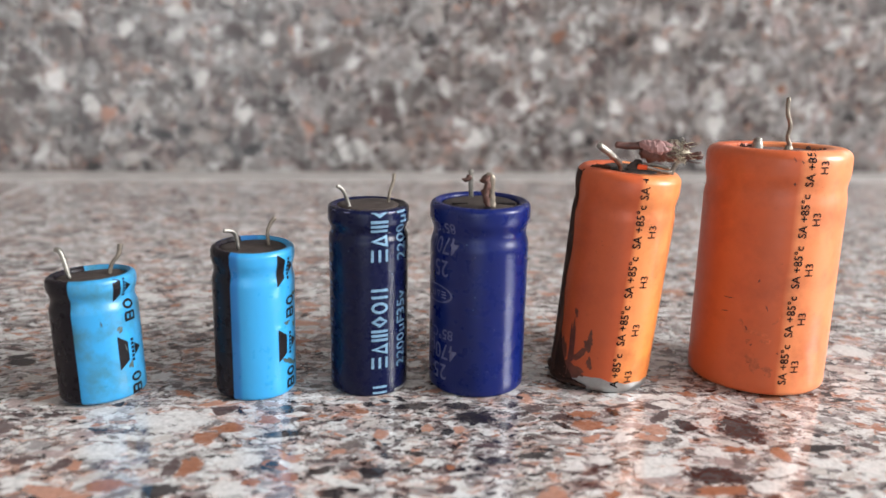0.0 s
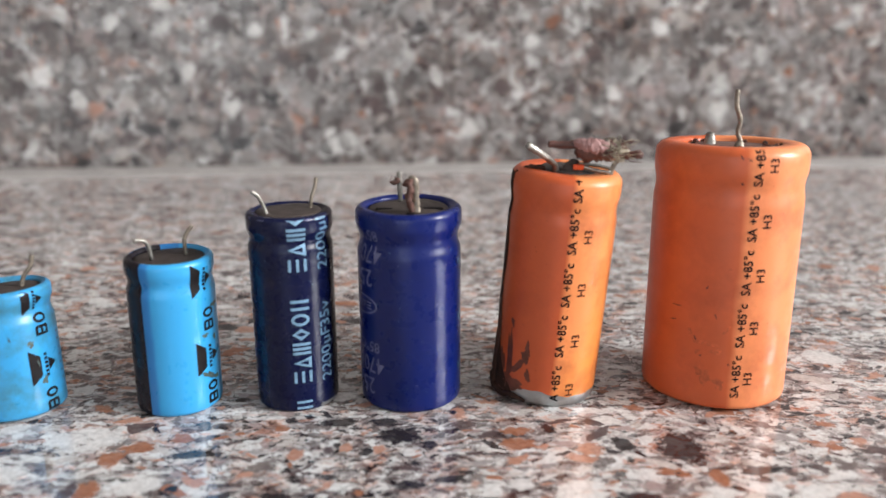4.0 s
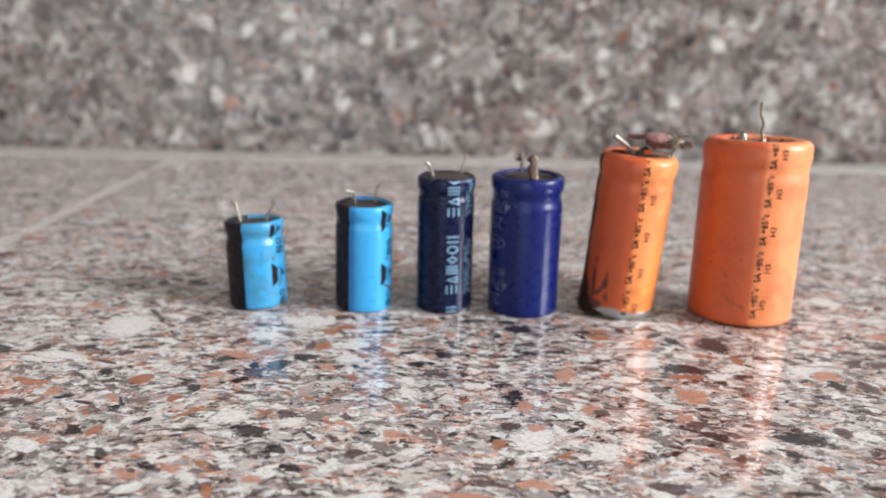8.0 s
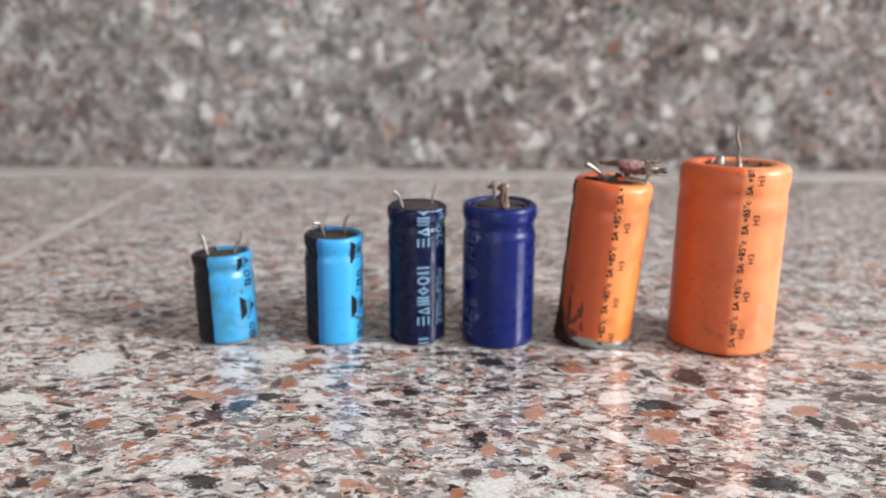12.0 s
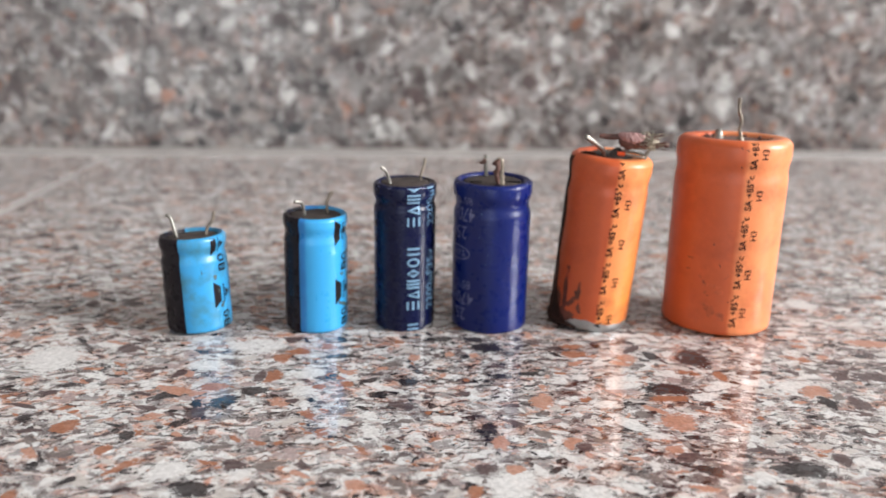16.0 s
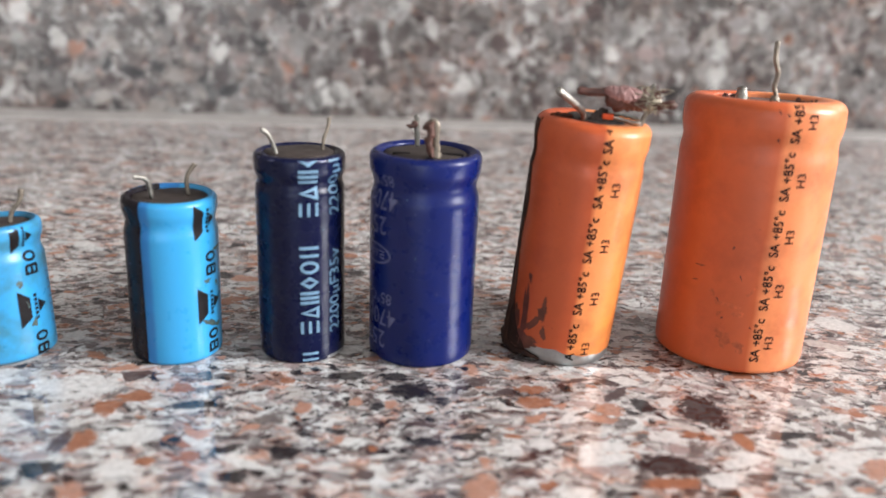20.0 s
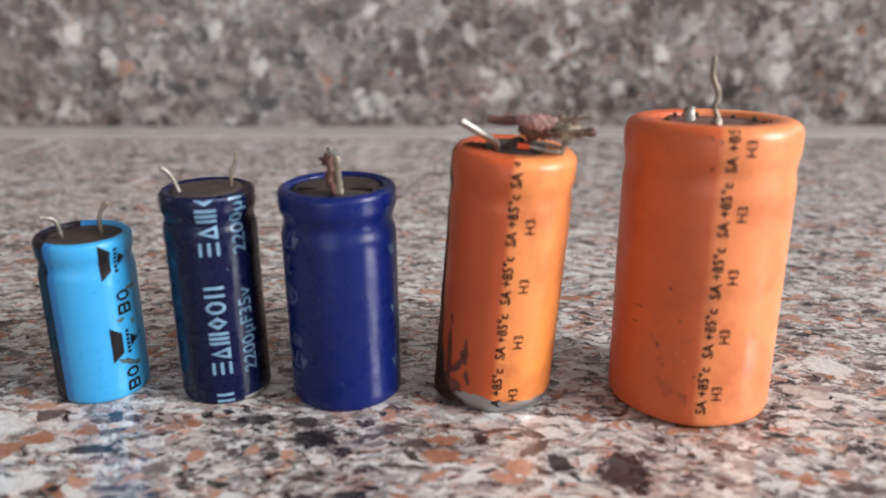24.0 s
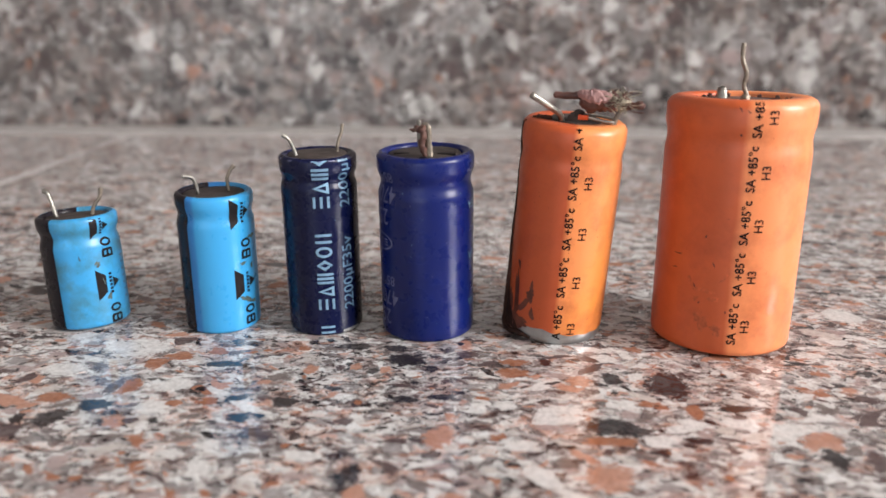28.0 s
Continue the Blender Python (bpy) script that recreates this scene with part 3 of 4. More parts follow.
def brand_mark(can, a, z, size, mat):
    """A dark wedge and a small triangle with a slanted row of plain bars between them."""
    x = can.arc(a)
    mark = can.wrap("logo", poly([(x, z - size), (x + size * 0.62, z - size * 0.55), (x + size * 0.62, z + size * 0.55), (x, z + size)]), mat, 0.008, "black wedge-shaped logo")
    can.wrap("logo_tip", poly([(x + size * 1.08, z - size * 0.36), (x + size * 1.62, z), (x + size * 1.08, z + size * 0.36)]), mat, 0.008, parent=mark)
    can.wrap("lettering", lay(bars(6, size * 0.24, size * 0.2), 90, x + size * 1.02, z - size * 0.72), mat, 0.010, parent=mark)


def block_pair(can, a, z, w, h, mat):
    """Two plain outlined shapes in place of a short name that reads upwards."""
    bm = lay(shapes(("box", "ring"), w, h * 1.08, 0.052), 90, can.arc(a) + h / 2, z)
    return can.wrap("lettering", bm, mat, 0.009)


# small light blue capacitor
H = 2.46
prof = can_profile(0.815, H, 2.02, 0.055, 0.24, 0.145, 0.10, 0.09, 0.01)
c1 = Can("capacitor", -5.72, 0.45, 0.815, H, (-0.04, 0.05), prof, "short sky-blue capacitor with black stripe and green-brown grime")
part("sleeve", lathe([(0, 0.0)] + prof), light_blue, c1.root, "smudged sky-blue plastic sleeve")
part("stripe", lathe(raised(prof[1:], 0.006), -150, -10.5, 56), black_band, c1.root, "black polarity stripe")
part("stopper", bung(0.665, H - 0.085), rubber, c1.root, "dark brown rubber stopper")
lead(c1, [(-0.33, -0.22, H - 0.05), (-0.36, -0.22, H + 0.16), (-0.40, -0.22, H + 0.36), (-0.45, -0.22, H + 0.50), (-0.53, -0.2, H + 0.53)], 0.048, tin, 2)
lead(c1, [(0.34, 0.05, H - 0.05), (0.40, 0.08, H + 0.15), (0.53, 0.12, H + 0.32), (0.57, 0.14, H + 0.52)], 0.040, tarnish, 3)
brand_mark(c1, 44.4, 0.95, 0.345, ink_black)
brand_mark(c1, 46, 2.24, 0.26, ink_black)
block_pair(c1, 69, 1.52, 0.24, 0.25, ink_black)
block_pair(c1, 70, 0.02, 0.24, 0.25, ink_black)
for a, z, w, h, turn, k in ((50, 1.42, 0.05, 0.07, 140, 7), (62, 0.66, 0.04, 0.10, 160, 8), (26, 1.60, 0.010, 0.07, 8, 73), (56, 1.02, 0.012, 0.06, 12, 77)):
    c1.wrap("grime", blob(c1.arc(a), z, w, h, turn, 0.6, k), stain, 0.0035 + 0.0001 * k)
for i in range(7):
    c1.wrap("small_print", lay(bars(1, 0.05, 0.10), 90, c1.arc(101), 0.5 + i * 0.16), ink_dim, 0.008)

# taller light blue capacitor
H = 3.05
prof = can_profile(0.81, H, 2.60, 0.045, 0.24, 0.135, 0.10, 0.09, 0.005)
c2 = Can("capacitor", -2.70, 0.643, 0.81, H, (0.012, -0.01), prof, "tall sky-blue capacitor with black stripe and bent leads")
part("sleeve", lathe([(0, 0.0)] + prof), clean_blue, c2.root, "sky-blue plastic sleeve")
part("stripe", lathe(raised(prof[1:], 0.006), -150, -24.5, 56), black_band, c2.root, "black polarity stripe")
part("stopper", bung(0.675, H - 0.08), rubber, c2.root, "dark brown rubber stopper")
lead(c2, [(-0.24, -0.25, H - 0.05), (-0.27, -0.28, H + 0.22), (-0.33, -0.34, H + 0.34), (-0.47, -0.42, H + 0.37)], 0.040, tin, 4)
lead(c2, [(0.30, 0.1, H - 0.05), (0.28, 0.12, H + 0.22), (0.33, 0.16, H + 0.38), (0.42, 0.2, H + 0.50)], 0.038, tarnish, 5)
brand_mark(c2, 42.5, 1.10, 0.345, ink_black)
brand_mark(c2, 42, 2.67, 0.33, ink_black)
block_pair(c2, 67, 1.62, 0.25, 0.25, ink_black)
block_pair(c2, 67, 0.10, 0.25, 0.25, ink_black)
for a, z, w, h, s in ((60, 0.72, 0.05, 0.16, 9), (74, 0.62, 0.05, 0.09, 10), (58, 1.55, 0.04, 0.07, 11), (80, 2.1, 0.04, 0.12, 12), (76, 1.45, 0.05, 0.05, 13)):
    c2.wrap("stain", blob(c2.arc(a), z, w, h, -25 + 9 * s, 0.5, s), stain, 0.011)
c2.wrap("speck", blob(c2.arc(-45), 1.9, 0.018, 0.015, 0, 0.4, 3), ink_grey, 0.012)

# navy capacitor
H = 3.88
prof = can_profile(0.80, H, 3.40, 0.05, 0.2, 0.18, 0.09, 0.08, 0.012)
c3 = Can("capacitor", -0.356, 0.747, 0.80, H, (-0.003, -0.012), prof, "slim glossy navy capacitor with pale blue print and bent leads")
part("sleeve", lathe([(0, 0.0)] + prof), navy, c3.root, "glossy navy plastic sleeve")
part("stopper", bung(0.625, H - 0.02, 0.035), rubber, c3.root, "dark brown rubber stopper")
lead(c3, [(-0.36, -0.3, H - 0.05), (-0.42, -0.32, H + 0.16), (-0.5, -0.36, H + 0.34), (-0.6, -0.38, H + 0.42)], 0.038, tin, 6)
lead(c3, [(0.40, 0.1, H - 0.05), (0.43, 0.12, H + 0.2), (0.5, 0.16, H + 0.4), (0.52, 0.2, H + 0.56)], 0.034, tarnish, 7)
NAME = ("stack", "wedge", "posts", "diamond", "ring", "pair")
for z0, n in ((0.60, 6), (2.84, 4)):
    c3.wrap("lettering", lay(shapes(NAME[:n], 0.293, 0.345, 0.056), 90, c3.arc(16.3) + 0.17, z0), ink_pale, 0.008, "pale blue name drawn as plain shapes")
c3.wrap("lettering", lay(shapes(NAME[5:], 0.25, 0.30, 0.05), 90, c3.arc(16.3) + 0.15, 0.03), ink_pale, 0.008)
c3.wrap("value_print", lay(letters("2200\u00b5F35v", 0.36, 0.004, 1.02), 90, c3.arc(62), 0.56), ink_mid, 0.008, "pale blue figures of capacity and voltage")
c3.wrap("value_print", lay(letters("2200\u00b5F", 0.36, 0.004, 1.02), 90, c3.arc(62), 2.84), ink_mid, 0.008)
for i in range(9):
    c3.wrap("small_print", lay(bars(2, 0.11, 0.12, 0.6), 90, c3.arc(-64), 0.2 + i * 0.39), ink_dim, 0.007)
part("stripe", lathe(raised(prof[1:], 0.004), 70, 128, 32), black_band, c3.root, "black polarity stripe")
part("bare_foot", lathe([(r + 0.012, z) for r, z in prof[:4]] + [(0.808, 0.10)], 40, 72, 24), can_metal, c3.root, "bare aluminium showing at the foot")
for a, s in ((-30, 1), (8, 2), (20, 3), (34, 4), (-55, 5)):
    c3.wrap("lip_wear", blob(c3.arc(a), H - 0.045, 0.06, 0.012, 0, 0.5, s), ink_grey, 0.003)

# royal blue capacitor
H = 3.95
prof = can_profile(1.01, H, 3.36, 0.07, 0.30, 0.21, 0.12, 0.09, 0.015)
c4 = Can("capacitor", 1.943, 0.809, 1.01, H, (-0.008, -0.012), prof, "stout royal-blue capacitor with faint upside-down print and tab leads")
part("sleeve", lathe([(0, 0.0)] + prof), royal, c4.root, "royal-blue plastic sleeve")
part("stopper", bung(0.79, H - 0.065, 0.05, 0.05), rubber, c4.root, "dark brown rubber stopper")
# slots are not cut: black blocks put their inner shade into the colour
for x0, x1, y0, y1 in ((-0.62, -0.30, -0.30, -0.24), (0.28, 0.66, -0.34, -0.22), (-0.04, 0.10, -0.75, -0.66)):
    part("slot", box(x0 * CM, x1 * CM, y0 * CM, y1 * CM, (H - 0.10) * CM, (H - 0.004) * CM, 0.0001), ink_black, c4.root, "black block in place of a slot's shade in the rubber")
part("lead", tube([(-0.15, 0.35, H - 0.02), (-0.16, 0.36, H + 0.25), (-0.17, 0.36, H + 0.55)], [0.05, 0.055, 0.05], 10, 0.08, 8, 0.45), tin, c4.root, "flat tinned tab lead")
part("flake", tube([(-0.19, 0.33, H + 0.42), (-0.27, 0.31, H + 0.36), (-0.36, 0.30, H + 0.38)], [0.07, 0.05, 0.012], 9, 0.25, 9, 0.5), flake, c4.root, "brown flake of burnt resin")
part("lead", tube([(0.12, -0.55, H - 0.04), (0.13, -0.55, H + 0.25), (0.10, -0.55, H + 0.56), (0.02, -0.55, H + 0.60)], [0.09, 0.075, 0.07, 0.05], 12, 0.3, 10, 0.5), tarnish, c4.root, "twisted tab lead with burnt insulation")
part("burnt_insulation", tube([(0.06, -0.6, H - 0.02), (0.0, -0.6, H + 0.22), (0.03, -0.62, H + 0.42), (-0.02, -0.6, H + 0.55)], [0.05, 0.08, 0.06, 0.11], 10, 0.4, 11, 0.7), flake, c4.root, "shrivelled brown insulation")
FIGURES = (("85\u00b0C", 3.62, -36, 0.31, 0.92), ("470\u00b5", 3.32, -32, 0.49, 0.80), ("25", 2.85, -44, 0.49, 0.85), ("85\u00b0C", 1.40, -36, 0.31, 0.92), ("470\u00b5", 1.08, -31, 0.49, 0.80), ("25", 0.63, -44, 0.49, 0.85))
for text, z, a0, size, thin in FIGURES:
    c4.wrap("value_print", lay(letters(text, size, 0.002, thin), 180, c4.arc(a0), z), ink_grey, 0.007, "faint upside-down figures")
oval = bmesh.new()
for i in range(36):
    t0, t1 = 2 * math.pi * i / 36, 2 * math.pi * (i + 1) / 36
    oval.faces.new([oval.verts.new((c4.arc(-64) + a * math.cos(t), 2.13 + b * math.sin(t), 0)) for a, b, t in ((0.46, 0.20, t0), (0.46, 0.20, t1), (0.415, 0.165, t1), (0.415, 0.165, t0))])
logo = c4.wrap("logo", oval, ink_grey, 0.007, "faint oval logo outline")
c4.wrap("lettering", lay(shapes(("stack", "wedge", "pair", "ring"), 0.16, 0.15, 0.03), 180, c4.arc(-46), 2.205), ink_grey, 0.007, parent=logo)
for z in (2.98, 1.88, 0.82):
    c4.wrap("rating_print", lay(letters("SA", 0.25, 0.002, 0.95), 180, c4.arc(59) + 0.36, z), ink_mid, 0.008)
for i in range(3):
    c4.wrap("small_print", poly([(c4.arc(62 + 4 * i), 3.60), (c4.arc(63.6 + 4 * i), 3.60), (c4.arc(63.6 + 4 * i), 3.66), (c4.arc(62 + 4 * i), 3.66)]), ink_grey, 0.007)
for a, z, s in ((5.5, 0.6, 1), (30, 2.2, 2), (-12, 3.0, 3), (12, 1.5, 4), (42, 2.95, 5), (-2, 3.45, 6)):
    c4.wrap("speck", blob(c4.arc(a), z, 0.014 + 0.004 * (s % 3), 0.010, 20 * s, 0.4, s), ink_grey, 0.007)

# dust on the dark sleeves
rnd = random.Random(64)
for can, count in ((c3, 12), (c4, 22)):
    for i in range(count):
        size = rnd.uniform(0.006, 0.014)
        can.wrap("speck", blob(can.arc(rnd.uniform(-60, 75)), rnd.uniform(0.2, can.H - 0.7), size, size * rnd.uniform(0.5, 1.0), rnd.uniform(0, 180), 0.4, 100 + i, 9), ink_mid, 0.012)

# leaning orange capacitor
H = 4.62
prof = can_profile(1.045, H, 3.95, 0.035, 0.30, 0.50, 0.20, 0.08, 0.01)
cut = [p for p in prof if p[1] >= 0.22]
c5 = Can("capacitor", 4.705, 0.929, 1.045, H, (0.059, -0.038), prof, "leaning orange capacitor with torn wires, dark glue and bare foot")
part("can", lathe([(0, 0.0), (0.94, 0.0), (1.0, 0.03), (1.03, 0.09), (1.035, 0.2), (1.035, 1.0)]), can_metal, c5.root, "bare silver aluminium foot")


def torn_edge(a, r, z):
    """Lifts the lower edge of the sleeve where the bare foot shows."""
    low = 0.20 + 0.05 / (1 + math.exp(-(a + 35) / 8)) + 0.10 * math.exp(-(((a + 24) / 22) ** 2)) + 0.012 * math.sin(a * 0.3)
    return 0, (low + (z - 0.10) * (0.46 - low) / 0.36 - z) if z < 0.46 else 0


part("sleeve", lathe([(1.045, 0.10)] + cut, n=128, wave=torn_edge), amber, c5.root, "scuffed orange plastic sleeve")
part("stopper", lathe([(0.56, H - 0.10), (0.54, H - 0.02), (0.5, H + 0.01), (0, H + 0.01)]), rubber, c5.root, "dark fibre top")
for k in range(5):
    if k == 0:
        c5.wrap("rating_print", lay(letters("A +85\u00b0c", 0.235, 0.004, 0.98), 90, c5.arc(4.6), 0.16), ink_black, 0.007, "black temperature rating print")
    elif k < 4:
        c5.wrap("rating_print", lay(letters("SA +85\u00b0c", 0.235, 0.004, 0.98), 90, c5.arc(4.6), 0.07 + 1.04 * k), ink_black, 0.007, "black temperature rating print")
    else:
        c5.wrap("rating_print", lay(letters("SA +", 0.235, 0.004, 0.98), 90, c5.arc(4.6), 4.18), ink_black, 0.007, "black temperature rating print")
    if k < 4:
        c5.wrap("rating_print", lay(letters("H3", 0.235, 0.002, 1.0), 90, c5.arc(15.8) + 0.09, 0.26 + 1.045 * k), ink_black, 0.007)
# glue bead down one side
side = []
for i in range(14):
    z = 4.55 * i / 13
    side.append(tuple(bearing(-84 - 3 * math.sin(i * 1.3), c5.radius(max(z, 0.1)) - 0.01, z) / CM))
part("glue_bead", tube(side, [0.09, 0.085, 0.08, 0.08, 0.07, 0.06, 0.05, 0.045, 0.04, 0.035, 0.03, 0.03, 0.03, 0.03], 12, 0.12, 21), glue, c5.root, "dark brown bead of hardened glue")
rnd = random.Random(40)
left, edge = [], []
for i in range(25):
    z = 0.06 + 4.46 * i / 24
    turn = float(np.interp(z, [0, 0.35, 0.8, 1.6, 2.6, 3.8, 4.5], [-42, -57, -73, -81, -84, -84, -81])) + rnd.uniform(-1.6, 1.6)
    edge.append((c5.arc(turn), z))
    left.append((c5.arc(-118), z))
c5.wrap("glue_film", poly(left + edge[::-1]), glue, 0.010, "thin dark film of old glue up one side")
foot = [tuple(bearing(a, 1.045, 0.06 + 0.05 * math.sin(a * 0.11)) / CM) for a in range(-150, -14, 17)]
part("glue_foot", tube(foot, [0.04, 0.06, 0.08, 0.08, 0.08, 0.07, 0.06, 0.03][: len(foot)], 12, 0.15, 22), glue, c5.root, "dark glue run round the foot")
for a, z, w, h, turn, s in ((-56, 0.85, 0.075, 0.62, 4, 31), (-46, 0.72, 0.06, 0.34, -38, 32), (-35, 1.02, 0.10, 0.13, -25, 33), (-31, 0.62, 0.06, 0.12, 0, 34), (-68, 0.5, 0.16, 0.42, 0, 35), (-55, 1.62, 0.035, 0.12, 10, 36), (-50, 0.36, 0.30, 0.13, 0, 37), (-34, 1.20, 0.05, 0.12, -8, 38)):
    c5.wrap("burn_mark", blob(c5.arc(a), z, w, h, turn, 0.45, s), burn, 0.004 + 0.0008 * (s - 30), "dark brown burn mark")
# torn wires on top
part("lead", tube([(-0.30, -0.35, H - 0.02), (-0.36, -0.40, H + 0.13), (-0.62, -0.62, H + 0.32), (-0.95, -0.78, H + 0.52)], [0.06, 0.06, 0.062, 0.066], 12, 0.05, 24), tin, c5.root, "thick bent tinned lead")
part("wire_sheath", tube([(-0.50, -0.40, H + 0.50), (-0.25, -0.42, H + 0.50), (0.0, -0.45, H + 0.53), (0.12, -0.45, H + 0.52)], [0.06, 0.07, 0.08, 0.12], 12, 0.15, 25), tube_brown, c5.root, "stiff brown wire sheath")
bundle = part("torn_wire", tube([(0.06, -0.46, H + 0.50), (0.20, -0.46, H + 0.42), (0.45, -0.46, H + 0.44), (0.66, -0.47, H + 0.46), (0.78, -0.47, H + 0.46)], [0.13, 0.20, 0.19, 0.20, 0.12], 16, 0.18, 26, 0.8), tube_brown, c5.root, "torn brown cloth-covered wire bundle")
part("faded_patch", tube([(-0.06, -0.52, H + 0.58), (0.10, -0.58, H + 0.56), (0.30, -0.60, H + 0.54), (0.55, -0.60, H + 0.57)], [0.05, 0.12, 0.15, 0.08], 9, 0.2, 27, 0.7), tube_pink, bundle, "faded pinkish patch of insulation", False)
part("torn_flap", tube([(-0.12, -0.40, H - 0.02), (-0.06, -0.38, H + 0.10), (0.04, -0.34, H + 0.16), (0.12, -0.30, H + 0.17)], [0.11, 0.11, 0.085, 0.035], 10, 0.2, 28, 0.22), rubber, c5.root, "dark torn flap of the fibre top", False)
part("glue_lump", tube([(-0.90, -0.16, H - 0.10), (-0.74, -0.20, H + 0.0), (-0.50, -0.24, H + 0.02)], [0.07, 0.07, 0.04], 10, 0.25, 36, 0.6), glue, c5.root, "dark lump of glue on the rim")
rnd = random.Random(5)
for i in range(110):
    p = Vector((rnd.uniform(0.42, 0.90), rnd.uniform(-0.64, -0.34), H + rnd.uniform(0.34, 0.64)))
    q = p + Vector((rnd.uniform(-0.06, 0.18), rnd.uniform(-0.14, 0.05), rnd.uniform(-0.09, 0.09)))
    r = q + Vector((rnd.uniform(-0.02, 0.20), rnd.uniform(-0.10, 0.05), rnd.uniform(-0.10, 0.08)))
    part("strand", tube([tuple(p), tuple(q), tuple(r)], [0.013, 0.012, 0.006], 5, 0, i), thread if i % 3 else tube_brown, bundle)
part("frayed_core", tube([(0.62, -0.46, H + 0.50), (0.80, -0.46, H + 0.45), (0.98, -0.48, H + 0.42)], [0.17, 0.15, 0.08], 12, 0.4, 29), thread, bundle, "frayed core of thin strands")
part("twisted_end", tube([(0.84, -0.48, H + 0.40), (0.95, -0.52, H + 0.40), (1.04, -0.56, H + 0.42), (1.14, -0.60, H + 0.43), (1.20, -0.62, H + 0.40)], [0.05, 0.085, 0.05, 0.09, 0.05], 10, 0.3, 30), tube_brown, bundle, "twisted brown wire end")
part("solder_bead", tube([(0.50, -0.58, H + 0.64), (0.54, -0.62, H + 0.66)], [0.035, 0.035], 10, 0.1, 31), tin, bundle, "shiny solder bead")
part("solder_bead", tube([(0.76, -0.5, H + 0.70), (0.80, -0.52, H + 0.74)], [0.032, 0.032], 10, 0.1, 32), tin, bundle, "shiny solder bead")
part("lead", tube([(0.70, -0.45, H - 0.02), (0.74, -0.45, H + 0.14), (0.84, -0.45, H + 0.36)], [0.05, 0.045, 0.04], 10, 0.1, 33, 0.6), tarnish, c5.root, "greenish tarnished lead")
part("tab", tube([(0.20, -0.42, H + 0.10), (0.42, -0.46, H + 0.06), (0.66, -0.48, H + 0.04), (0.76, -0.4, H + 0.05)], [0.04, 0.04, 0.045, 0.03], 8, 0.05, 34, 0.35), tin, c5.root, "bent tinned tab")
part("tab", tube([(0.10, -0.2, H + 0.13), (0.45, -0.22, H + 0.12), (0.72, -0.3, H + 0.08)], [0.03, 0.035, 0.03], 8, 0.05, 35, 0.4), tin, c5.root, "bent tinned tab")
part("slot_block", box(-0.06 * CM, 0.20 * CM, -0.42 * CM, -0.12 * CM, (H - 0.01) * CM, (H + 0.10) * CM, 0.0002), rubber, c5.root, "dark slotted block")
part("sleeve_scrap", box(0.0 * CM, 0.2 * CM, -0.44 * CM, -0.40 * CM, (H + 0.05) * CM, (H + 0.15) * CM, 0.0001), plain("red_orange_scrap", (0.75, 0.09, 0.012), 0.4), c5.root, "scrap of red-orange film")

# wide orange capacitor
H = 5.09
prof = can_profile(1.42, H, 4.30, 0.040, 0.34, 0.50, 0.22, 0.12, 0.015)
c6 = Can("capacitor", 8.30, 0.917, 1.42, H, (-0.003, 0.03), prof, "wide orange capacitor with black print and one tall lead")
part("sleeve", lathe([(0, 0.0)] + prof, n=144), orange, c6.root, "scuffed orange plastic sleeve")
part("recess", lathe([(0.97, H - 0.09), (0.95, H - 0.10), (0.5, H - 0.085), (0, H - 0.085)]), inside, c6.root, "dark sunken top disc")
rnd = random.Random(9)
for i in range(26):
    a, r = rnd.uniform(-180, 180), rnd.uniform(0.72, 0.93)
    p = bearing(a, r, H - 0.075) / CM
    part("rust_crumb", tube([(p.x - 0.03, p.y, p.z), (p.x + 0.03, p.y + rnd.uniform(-0.03, 0.03), p.z + 0.02)], [rnd.uniform(0.02, 0.05)] * 2, 7, 0.4, 300 + i), flake if i % 3 else burn, c6.root)
c6.wrap("rating_print", lay(letters("SA +85", 0.235, 0.004, 1.0), 90, c6.arc(0.4), 4.40), ink_black, 0.007, "black temperature rating print")
for k in range(4):
    c6.wrap("rating_print", lay(letters("SA +85\u00b0c", 0.235, 0.004, 0.98), 90, c6.arc(-2.2 + 0.6 * k), 0.27 + 1.035 * k), ink_black, 0.007, "black temperature rating print")
for k in range(5):
    c6.wrap("rating_print", lay(letters("H3", 0.235, 0.002, 1.0), 90, c6.arc(4.6 + 1.05 * k) + 0.065, 0.52 + 1.03 * k), ink_black, 0.007)
part("lead", tube([(-0.10, -0.55, H - 0.2), (-0.10, -0.58, H + 0.05), (-0.16, -0.58, H + 0.22), (-0.14, -0.60, H + 0.45), (-0.24, -0.62, H + 0.70), (-0.25, -0.62, H + 1.0)], [0.07, 0.045, 0.040, 0.042, 0.040, 0.042], 12, 0.12, 41), tarnish, c6.root, "tall crooked tinned lead")
part("solder_cone", tube([(-0.10, -0.55, H - 0.2), (-0.10, -0.56, H - 0.05), (-0.11, -0.57, H + 0.06)], [0.14, 0.10, 0.05], 12, 0.15, 42), tarnish, c6.root, "rough solder cone")
part("lead_stub", tube([(-0.32, 0.30, H - 0.2), (-0.32, 0.30, H + 0.02), (-0.33, 0.30, H + 0.12)], [0.13, 0.10, 0.085], 14, 0.12, 43), tin, c6.root, "cut silver lead stub")
